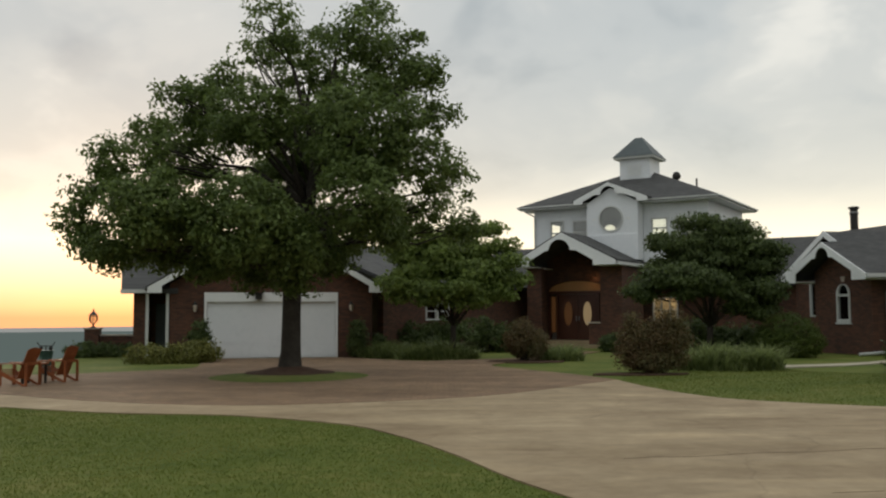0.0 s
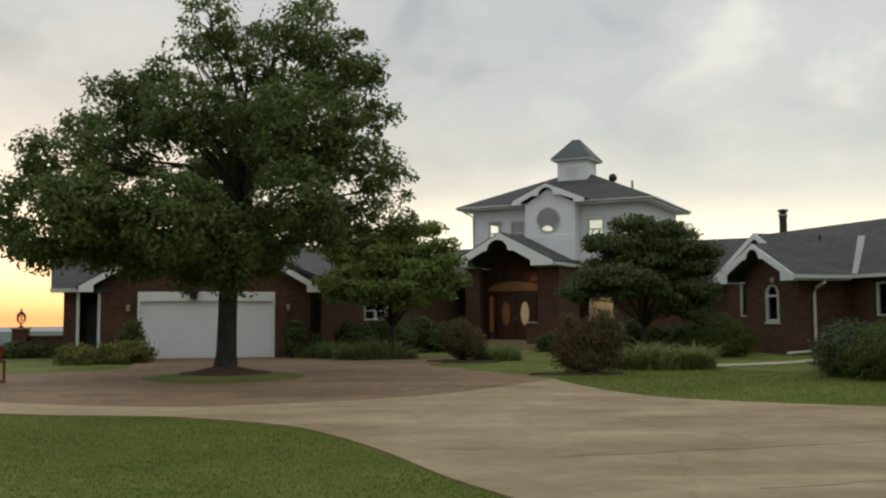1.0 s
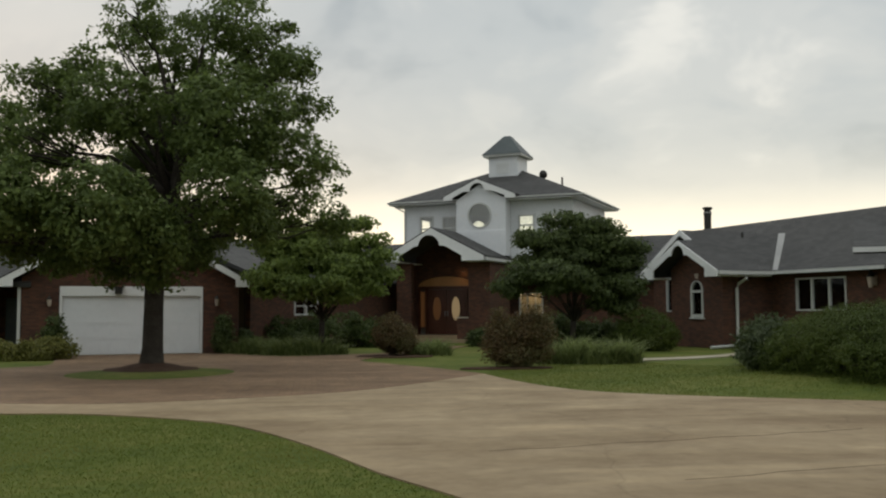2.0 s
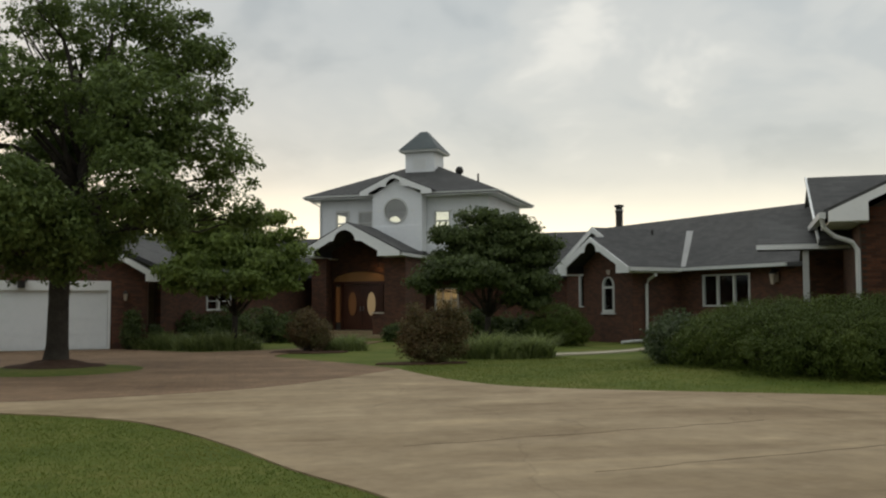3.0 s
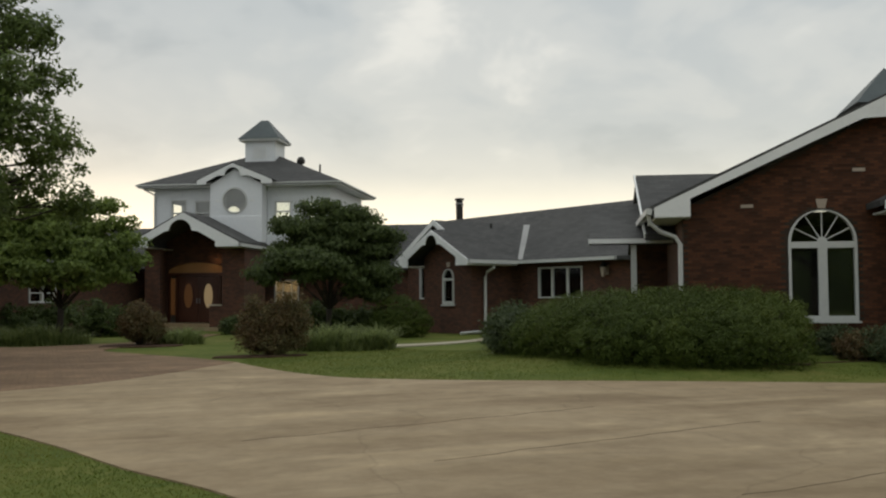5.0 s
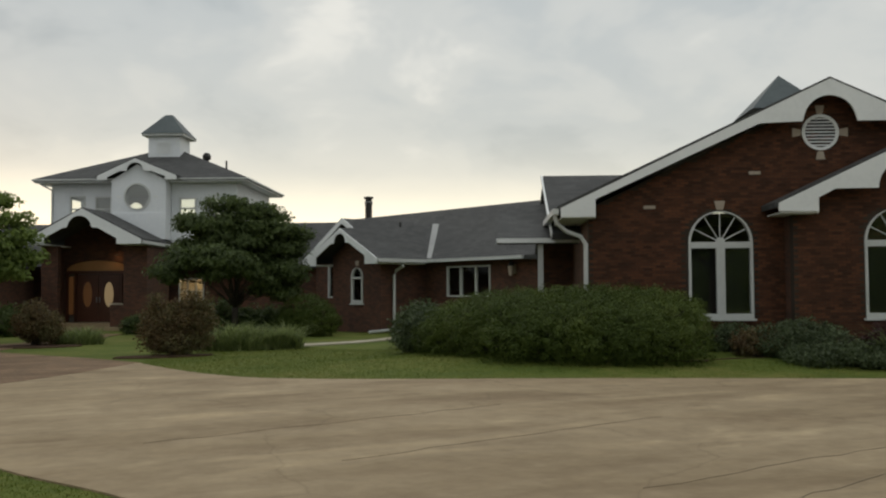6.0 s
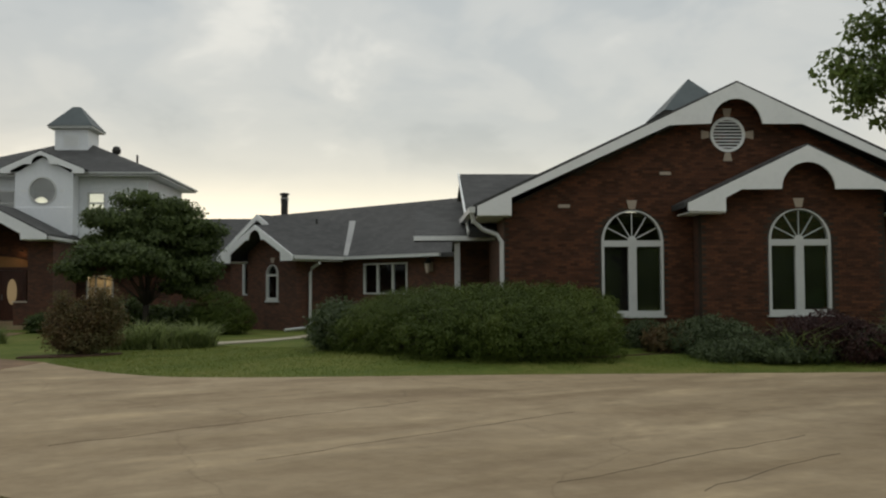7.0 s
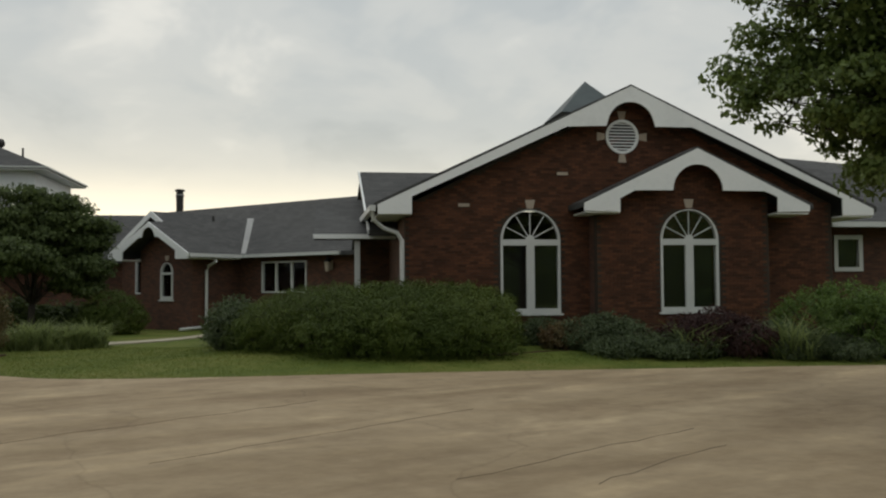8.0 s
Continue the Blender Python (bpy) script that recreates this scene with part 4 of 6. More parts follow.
    fascia([(-18.22, 7.18), (-16.42, 8.0), (-14.45, 7.18), (-14.45, 6.98), (-15.0, 6.98), (-15.0, 7.15), (-15.68, 7.40), (-16.02, 7.40)] + arc(-16.42, 7.40, 0.40)[1:-1] +
           [(-16.82, 7.40), (-17.16, 7.40), (-17.75, 7.12), (-17.75, 6.98), (-18.22, 6.98)], 42.95, FA)
    gable_roof(-18.28, -14.40, -16.42, 7.20, 8.05, 42.97, 45.6, SHINGLE_SIDE, FA, 0.08)
    # cupola
    cup = mesh_part("cupola", *box(-17.04, -15.44, 46.4, 48.0, 8.3, 9.7), SIDING, HOUSE, "white sided cupola with a grey pyramid roof", FA)
    mesh_part("siding", *lap_siding(-17.04, -15.44, 8.5, 9.7, 46.4), SIDING, cup, "", FA)
    mesh_part("louvre", *join(*[box(-16.6, -15.88, 46.34, 46.38, 8.75 + i * 0.1, 8.80 + i * 0.1) for i in range(6)]), WHITE, cup, "white louvre slats", FA)
    mesh_part("cupola_roof", [(-17.34, 46.1, 9.72), (-15.14, 46.1, 9.72), (-15.14, 48.3, 9.72), (-17.34, 48.3, 9.72), (-16.42, 47.05, 10.82), (-16.06, 47.05, 10.82), (-16.06, 47.35, 10.82), (-16.42, 47.35, 10.82)],
              [(0, 1, 5, 4), (1, 2, 6, 5), (2, 3, 7, 6), (3, 0, 4, 7), (4, 5, 6, 7), (3, 2, 1, 0)], TIN, cup, "grey-green tin pyramid roof", FA)
    mesh_part("cupola_eave", *box(-17.3, -15.18, 46.14, 48.26, 9.62, 9.72), TRIMWHITE, cup, "", FA)
    mesh_part("roof_vent", *lathe([(0.1, -0.5), (0.1, 0.0), (0.2, 0.06), (0.22, 0.2), (0.14, 0.36), (0.03, 0.40)], 12, ray_at(14.15, 8.0, 48.6)), DARKMETAL, HOUSE, "dark turbine roof vent")
    mesh_part("vent_pipe", *lathe([(0.05, -0.6), (0.05, 0.2)], 8, ray_at(15.3, 7.78, 48.4)), DARKMETAL, HOUSE)


tower()


def porch():
    f = 40.0
    fascia([(-20.12, 4.02), (-17.62, 5.38), (-14.98, 4.02), (-14.98, 3.82), (-16.08, 3.82), (-16.08, 4.06), (-16.9, 4.52), (-17.2, 4.55)] + arc(-17.74, 4.52, 0.54)[1:-1] +
           [(-18.3, 4.55), (-18.5, 4.52), (-19.3, 4.08), (-19.3, 3.86), (-20.12, 3.88)], f, FA)
    gable_roof(-20.2, -14.9, -17.62, 4.06, 5.43, f + 0.02, 44.0, SHINGLE_SIDE, FA)
    for b in ((-20.1, -19.3, f + 0.05, 44, 3.80, 3.84), (-16.06, -15.0, f + 0.05, 44, 3.80, 3.84)):
        mesh_part("soffit", *box(*b), WHITE, HOUSE, "", FA)
    mesh_part("gutter", *box(-14.92, -14.82, f, 44, 3.82, 3.95), TRIMWHITE, HOUSE, "", FA)
    fw = f + 1.1
    E = FA @ Matrix.Translation((-0.42, 0, 0))
    wall_part(rect(-19.5, -18.75, 0, 3.8), [], fw, fw + 0.3, BRICK_A, E, "brick_column")
    wall_part(rect(-16.17, -15.1, 0, 3.8), [], fw, fw + 0.3, BRICK_A, FA, "brick_column")
    mesh_part("porch_wall", *box(-15.4, -15.1, fw + 0.3, 44, 0, 3.8), BRICK_SIDE, HOUSE, "", FA)
    mesh_part("porch_wall", *box(-19.5, -19.2, fw + 0.3, 44, 0, 3.8), BRICK_SIDE, HOUSE, "", E)
    mesh_part("porch_step", *join(box(-19.8, -15.2, fw - 0.35, 43.4, 0.0, 0.17), box(-19.5, -15.4, fw + 0.05, 43.4, 0.17, 0.34)), CONCRETE, HOUSE, "", FA)
    mesh_part("brick_pier", *box(-16.35, -15.76, fw + 0.02, fw + 0.28, 0, 1.15), BRICK_A, HOUSE, "low brick pier", E)
    mesh_part("pier_cap", *box(-16.4, -15.76, fw - 0.04, fw + 0.32, 1.152, 1.22), STONE, HOUSE, "pale stone cap", E)
    # entrance wall with double doors under an arched transom
    d = 42.75
    opening = arch(-19.15, -16.1, 0.34, 2.72, 16, 0.5)
    wall_part([(-19.2, 0.3), (-15.0, 0.3), (-15.0, 3.8), (-17.62, 5.1), (-19.2, 4.2)], [opening], d, d + 0.2, BRICK_A, E, "entrance_wall")
    door = mesh_part("door", *box(-18.6, -17.6, d + 0.06, d + 0.12, 0.36, 2.55), DOORWOOD, HOUSE, "mahogany entrance door with oval glass", E)
    door2 = mesh_part("door", *box(-17.58, -16.6, d + 0.06, d + 0.12, 0.36, 2.55), DOORWOOD, HOUSE, "mahogany entrance door with oval glass", E)
    for dd, c, g in ((door, -18.1, AMBER), (door2, -17.09, PALE_AMBER)):
        oval = [(c + 0.22 * math.cos(2 * math.pi * i / 24), 1.62 + 0.58 * math.sin(2 * math.pi * i / 24)) for i in range(24)]
        mesh_part("oval_glass", *extrude(oval, [], d + 0.045, d + 0.058), g, dd, "amber lit oval glass", E)
        rim = [(c + 0.27 * math.cos(2 * math.pi * i / 24), 1.62 + 0.64 * math.sin(2 * math.pi * i / 24)) for i in range(24)]
        mesh_part("oval_rim", *extrude(rim, [oval], d + 0.035, d + 0.06), DOORWOOD, dd, "", E)
        mesh_part("door_handle", *tube([(-17.66 if dd is door else -17.52, d + 0.02, 1.25), (-17.66 if dd is door else -17.52, d + 0.02, 1.5)], 0.02, 6), FLASH, dd, "", E)
    mesh_part("sidelight", *box(-19.0, -18.78, d + 0.06, d + 0.10, 0.7, 2.45), AMBER, HOUSE, "tall amber sidelight", E)
    mesh_part("sidelight", *box(-16.42, -16.2, d + 0.06, d + 0.10, 0.7, 2.45), AMBER, HOUSE, "tall amber sidelight", E)
    mesh_part("door_jamb", *join(*[box(a, a + 0.1, d + 0.03, d + 0.15, 0.34, 2.6) for a in (-19.12, -18.72, -16.57, -16.16)], box(-19.12, -16.1, d + 0.02, d + 0.15, 2.58, 2.72)), DOORWOOD, HOUSE, "", E)
    mesh_part("arched_transom", *extrude([(-17.62 + 1.5 * math.cos(math.pi * i / 16), 2.725 + 0.48 * math.sin(math.pi * i / 16)) for i in range(17)], [], d + 0.06, d + 0.12), PINE, HOUSE, "stained pine arched transom panel", E)
    mesh_part("backing", *box(-19.2, -15.0, d + 0.21, d + 0.26, 0.3, 3.4), ROOMDARK, HOUSE, "", E)


# Door glass glows by itself, standing in for a lit hall behind it.
AMBER = emitter("glowing_amber_glass", (1.0, 0.42, 0.14), 0.028)
PALE_AMBER = emitter("glowing_pale_amber_glass", (1.0, 0.70, 0.36), 0.17)
porch()
lamp_data = bpy.data.lights.new("porch_lamp", "POINT")
lamp_data.energy, lamp_data.color, lamp_data.shadow_soft_size = 1.7, (1.0, 0.62, 0.28), 0.06
plamp = new("porch_lamp", lamp_data)
plamp.location = FA @ Vector((-17.0, 42.45, 3.32))
fix = thing("ceiling_light", FA @ Vector((-17.0, 42.45, 3.40)), "small warm porch light hung over the entrance", "lamp")
mesh_part("lamp_ring", *lathe([(0.09, 0.02), (0.11, 0.06), (0.02, 0.06)], 12, fix.location), DARKMETAL, fix)
mesh_part("rod", *lathe([(0.012, 0.06), (0.012, 1.35)], 6, fix.location), DARKMETAL, fix)


# --- main body behind, link to the garage, garage ---
def main_body():
    # roofs either side of the tower
    roof_part("roof", [(-26, 44.6, 3.0), (-3.6, 44.6, 3.0), (-3.6, 49.6, 5.42), (-26, 49.6, 5.42)], SHINGLE_A, FA)
    roof_part("roof", [(-26, 49.6, 5.42), (-3.6, 49.6, 5.42), (-3.6, 55, 3.0), (-26, 55, 3.0)], SHINGLE_A, FA)
    win = rect(-14.95, -13.7, 1.15, 2.4)
    wall_part([(-25, 0), (-4, 0), (-4, 2.95), (-25, 2.95)], [win], 45.0, 45.25, BRICK_A, FA)
    window(win, 45.0, FA, [(-14.55, -14.50, 1.2, 2.35), (-14.13, -14.08, 1.2, 2.35), (-14.9, -13.75, 1.75, 1.80)])
    mesh_part("interior_wall", *join(box(-17, -11.5, 47.5, 47.6, 0, 2.9), box(-17, -16.9, 45.3, 47.5, 0, 2.9), box(-11.6, -11.5, 45.3, 47.5, 0, 2.9), box(-17, -11.5, 45.26, 47.5, 2.85, 2.9)), CREAM, HOUSE, "warm lit room interior", FA)
    wall_part(rect(-25, -4, 0, 2.95), [], 54.4, 54.65, BRICK_A, FA)
    # link from garage to tower
    p, q = Vector((-2.3, 36.2)), Vector((4.4, 47.6))
    run = (q - p).length
    az = math.degrees(math.atan2(q.x - p.x, q.y - p.y))
    m = pose(p.x, p.y, 0, 0, 0, 90 - az)
    win = rect(3.1, 5.0, 1.35, 2.12)
    wall_part(rect(0, run, 0, 2.9), [win], 0.0, 0.25, brick_material("brick_link", az), m)
    window(win, 0.0, m, [(4.0, 4.1, 1.4, 2.1), (3.15, 4.95, 1.72, 1.76)], width=0.07)
    mesh_part("interior_wall", *join(box(0.5, 8.0, 2.6, 2.7, 0, 2.8), box(0.5, 8.0, 0.26, 2.7, 2.7, 2.75), box(7.9, 8.0, 0.26, 2.6, 0, 2.7), box(0.5, 0.6, 0.26, 2.6, 0, 2.7)), CREAM, HOUSE, "warm lit room interior", m)
    mat = shingle_material("shingle_link", az)
    roof_part("roof", [(-0.4, -0.5, 2.92), (run, -0.5, 2.92), (run, 4.2, 4.75), (-0.4, 4.2, 4.75)], mat, m)
    roof_part("roof", [(-0.4, 4.2, 4.75), (run, 4.2, 4.75), (run, 8.8, 2.92), (-0.4, 8.8, 2.92)], mat, m)
    for loc, e in ((m @ Vector((4.2, 1.4, 2.3)), 14), (FA @ Vector((-14.6, 46.4, 2.3)), 22)):
        ld = bpy.data.lights.new("room_lamp", "POINT")
        ld.energy, ld.color, ld.shadow_soft_size = e, (1.0, 0.72, 0.40), 0.12
        new("room_lamp", ld).location = loc


main_body()


def garage():
    w = 35.4
    dl, dr, dt = -3.26, 1.61, 2.44
    wall_part([(-4.5, 0), (2.9, 0), (2.9, 2.75), (-0.95, 4.9), (-4.5, 2.75)], [rect(dl, dr, 0, dt)], w, w + 0.25, BRICK_G, FG)
    mesh_part("wall", *box(2.65, 2.9, w + 0.25, w + 8, 0, 2.75), BRICK_SIDE, HOUSE, "", FG)
    mesh_part("wall", *box(-4.5, -4.25, w + 0.25, w + 8, 0, 2.75), BRICK_SIDE, HOUSE, "", FG)
    mesh_part("wall", *box(-4.25, 2.65, w + 7.75, w + 8, 0, 2.75), BRICK_G, HOUSE, "", FG)
    gable_roof(-5.3, 3.32, -0.98, 2.64, 5.14, w - 0.46, w + 8.3, SHINGLE_G, FG)
    fascia([(-5.22, 2.62), (-0.98, 5.10), (3.24, 2.62), (3.24, 2.42), (2.75, 2.42), (2.75, 2.68), (-0.98, 4.82), (-4.72, 2.68), (-4.72, 2.42), (-5.22, 2.42)], w - 0.48, FG)
    mesh_part("garage_door_trim", *extrude([(dl, 0.02), (dl, dt), (dr, dt), (dr, 0.02), (dr - 0.09, 0.02), (dr - 0.09, 2.10), (dl + 0.09, 2.10), (dl + 0.09, 0.02)], [], w - 0.04, w + 0.1), WHITE, HOUSE, "white garage door trim and header", FG)
    door = mesh_part("garage_door", *box(dl + 0.09, dr - 0.09, w + 0.10, w + 0.14, 0.02, 2.10), DOORWHITE, HOUSE, "white panelled double garage door, closed", FG)
    for i in range(4):
        z0 = 0.035 + i * 0.517
        panel = mesh_part("door_panel", *box(dl + 0.10, dr - 0.10, w + 0.075, w + 0.098, z0, z0 + 0.505), DOORWHITE, door, "", FG)
        for k in range(8):
            u = dl + 0.16 + k * 0.582
            mesh_part("raised_field", *join(extrude(rect(u, u + 0.50, z0 + 0.09, z0 + 0.42), [rect(u + 0.03, u + 0.47, z0 + 0.12, z0 + 0.39)], w + 0.070, w + 0.076)), DOORWHITE, door, "", FG)
    mesh_part("header_lamp", *join(box(-1.42, -1.18, w - 0.24, w - 0.045, 2.18, 2.40), box(-1.48, -1.12, w - 0.28, w - 0.045, 2.40, 2.44)), DARKMETAL, HOUSE, "dark lamp box over the garage door", FG)
    # side entry to the left with a slim-posted roof
    mesh_part("wall", *box(-5.95, -4.5, w + 1.6, w + 1.85, 0, 2.6), BRICK_G, HOUSE, "", FG)
    mesh_part("wall", *box(-5.83, -5.38, w + 0.4, w + 1.6, 0, 2.6), BRICK_G, HOUSE, "", FG)
    roof_part("roof", [(-6.18, w - 0.1, 2.56), (-4.2, w - 0.1, 2.56), (-4.2, w + 3.4, 4.3), (-6.80, w + 3.4, 4.3)], SHINGLE_G, FG)
    roof_part("roof", [(-6.80, w + 3.4, 4.3), (-4.2, w + 3.4, 4.3), (-4.2, w + 6.6, 2.56), (-6.80, w + 6.6, 2.56)], SHINGLE_G, FG)
    mesh_part("gutter", *box(-6.20, -5.1, w - 0.2, w - 0.1, 2.42, 2.55), TRIMWHITE, HOUSE, "", FG)
    mesh_part("entry_door", *box(-5.2, -4.62, w + 1.55, w + 1.6, 0, 2.05), TIN, HOUSE, "dull green side door", FG)
    for u in (-5.28, -4.57):
        mesh_part("porch_post", *box(u - 0.05, u + 0.05, w - 0.05, w + 0.05, 0, 2.45), TRIMWHITE, HOUSE, "", FG)


garage()


# ---------- plants ----------
def unit(v):
    return v / (np.linalg.norm(v, axis=-1, keepdims=True) + 1e-9)


def leaf_mesh(name, centres, size, rng, mat, parent, out=None, loose=0.6, label=""):
    """Many small folded leaves, one mesh. centres: n x 3 in the thing's own metres; out: the way each leaf's upper side faces."""
    n = len(centres)
    c = np.asarray(centres, float)
    up = unit((np.array([0, 0, 1.0]) if out is None else np.asarray(out, float)) + rng.normal(size=(n, 3)) * loose)
    d = rng.normal(size=(n, 3)) - np.array([0, 0, 0.35])
    d = unit(d - 0.85 * up * (d * up).sum(1)[:, None])
    s = unit(np.cross(d, up))
    nrm = np.cross(s, d)
    L = size * rng.uniform(0.7, 1.4, n)[:, None]
    W = L * 0.27
    v = np.stack([c, c + d * L * 0.5 + s * W - nrm * L * 0.08, c + d * L - nrm * L * 0.15, c + d * L * 0.5 - s * W - nrm * L * 0.08], 1).reshape(-1, 3)
    me = bpy.data.meshes.new(name)
    me.vertices.add(4 * n)
    me.vertices.foreach_set("co", v.astype(np.float32).ravel())
    me.loops.add(4 * n)
    me.loops.foreach_set("vertex_index", np.arange(4 * n, dtype=np.int32))
    me.polygons.add(n)
    me.polygons.foreach_set("loop_start", np.arange(0, 4 * n, 4, dtype=np.int32))
    me.update(calc_edges=True)
    me.materials.append(mat)
    ob = new(name, me)
    ob.parent = parent
    return tagged(ob, label)


def clumped(rng, lobes, clumps, per, clump_r, hollow=0.55, squash=0.42, lift=0.45):
    """Leaf places in clumps inside lobes (x, y, z, rx, ry, rz), thicker near the lobes' skins, and the way they face."""
    vol = np.array([l[3] * l[4] * l[5] for l in lobes]) ** 0.8
    vol *= np.interp([l[2] for l in lobes], [2.5, 5.0, 9.0], [1.6, 1.1, 0.6])
    which = rng.choice(len(lobes), clumps, p=vol / vol.sum())
    d = unit(rng.normal(size=(clumps, 3)))
    r = rng.uniform(hollow ** 3, 1.0, clumps) ** (1 / 3)
    lb = np.array(lobes)[which]
    cc = lb[:, :3] + d * r[:, None] * lb[:, 3:]
    rad = clump_r * rng.uniform(0.5, 1.4, clumps)
    o = rng.normal(size=(clumps, per, 3))
    o *= (np.minimum(1.0, 1.35 / np.linalg.norm(o, axis=2)))[:, :, None] * np.array([0.62, 0.62, squash])
    pts = cc[:, None, :] + o * rad[:, None, None]
    face = unit(0.5 * unit(o) + 0.7 * d[:, None, :] + np.array([0, 0, lift]))
    return pts.reshape(-1, 3), face.reshape(-1, 3)


def branches(rng, trunk_h, trunk_r, lobes, extra, leader=()):
    """Trunk, a leader that goes on up through the crown, and limbs that leave it for the lobes."""
    out = [tube([(0, 0, -0.05), (0, 0, 0.12), (0.02, 0.0, 0.5), (0.03, 0.02, trunk_h * 0.6), (0.05, 0.02, trunk_h)], [trunk_r * 1.6, trunk_r * 1.2, trunk_r, trunk_r * 0.92, trunk_r * 0.95], 14)]
    stem = [Vector((0.05, 0.02, trunk_h - 0.15))] + [Vector(p) for p in leader]
    if leader:
        out.append(tube(stem, [trunk_r * (0.85 - 0.7 * i / len(leader)) for i in range(len(stem))], 10))
    for l in lobes:
        c = Vector(l[:3])
        start = stem[0] + Vector((0, 0, rng.uniform(0, 0.25)))
        if leader:
            z = min(stem[-1].z, max(stem[0].z, trunk_h + 0.45 * (c.z - trunk_h) + rng.uniform(-0.3, 0.3)))
            i = max(j for j in range(len(stem)) if stem[j].z <= z + 1e-6)
            start = stem[i] if i == len(stem) - 1 else stem[i].lerp(stem[i + 1], (z - stem[i].z) / (stem[i + 1].z - stem[i].z))
        mid = start.lerp(c, 0.45) + Vector((-0.06 * c.x, -0.06 * c.y, 0.10 * (c.z - start.z) + 0.12)) + Vector(rng.normal(size=3)) * 0.12
        r0 = trunk_r * (0.20 + 0.14 * l[3])
        out.append(tube([start, start.lerp(mid, 0.5) + Vector(rng.normal(size=3)) * 0.06, mid, mid.lerp(c, 0.5) + Vector(rng.normal(size=3)) * 0.1, c], [r0, r0 * 0.8, r0 * 0.6, r0 * 0.38, r0 * 0.18], 8))
        for k in range(extra):
            e = c + Vector(np.clip(rng.normal(size=3), -1.3, 1.3)) * 0.42 * l[3]
            s = mid.lerp(c, rng.uniform(0, 0.9))
            out.append(tube([s, s.lerp(e, 0.5) + Vector(rng.normal(size=3)) * 0.1, e], [r0 * 0.3, r0 * 0.2, r0 * 0.07], 5))
    return join(*out)


def tree(name, at, trunk_h, trunk_r, lobes, clumps, per, clump_r, leaf, mat, seed, label, extra=7, hollow=0.55, leader=(), loose=0.6, squash=0.42):
    rng = np.random.default_rng(seed)
    t = thing(name, at, label, "tree")
    v, f = branches(rng, trunk_h, trunk_r, lobes, extra, leader)
    mesh_part("trunk", [tuple(Vector(x) + Vector(at)) for x in v], f, BARK, t, "grey-brown bark", smooth=True)
    pts, face = clumped(rng, lobes, clumps, per, clump_r, hollow, squash)
    keep = pts[:, 2] > 0.4
    leaf_mesh("crown", pts[keep], leaf, rng, mat, t, face[keep], loose)
    return t


def bush(name, at, lobes, clumps, per, leaf, mat, seed, label, clump_r=0.22, category="shrub", hollow=0.75, loose=0.6, lift=0.35, floor=0.01):
    rng = np.random.default_rng(seed)
    t = thing(name, at, label, category)
    pts, face = clumped(rng, lobes, clumps, per, clump_r, hollow, lift=lift)
    keep = pts[:, 2] > floor
    leaf_mesh("foliage", pts[keep], leaf, rng, mat, t, face[keep], loose)
    stems = [tube([(rng.normal() * 0.08, rng.normal() * 0.08, -0.03), tuple((Vector(l[:3]) + Vector(rng.normal(size=3)) * 0.4 * l[3]) * 0.6), tuple(Vector(l[:3]) + Vector(np.clip(rng.normal(size=3), -1.2, 1.2)) * 0.38 * l[3])], [0.03, 0.02, 0.008], 5) for l in lobes for _ in range(6)]
    v, f = join(*stems)
    mesh_part("branchwork", [tuple(Vector(x) + t.location) for x in v], f, BARK, t)
    return t


def at_ground(az, d, z=None):
    x, y = d * math.sin(radians(az)), d * math.cos(radians(az))
    return (x, y, rise(x, y) if z is None else z)


def facing(lobes, az):
    """Lobes given across the view (right, away, up) turned to stand across this azimuth."""
    c, s = math.cos(radians(az)), math.sin(radians(az))
    return [(l[0] * c + l[1] * s, -l[0] * s + l[1] * c, l[2], l[3], l[4], l[5]) for l in lobes]


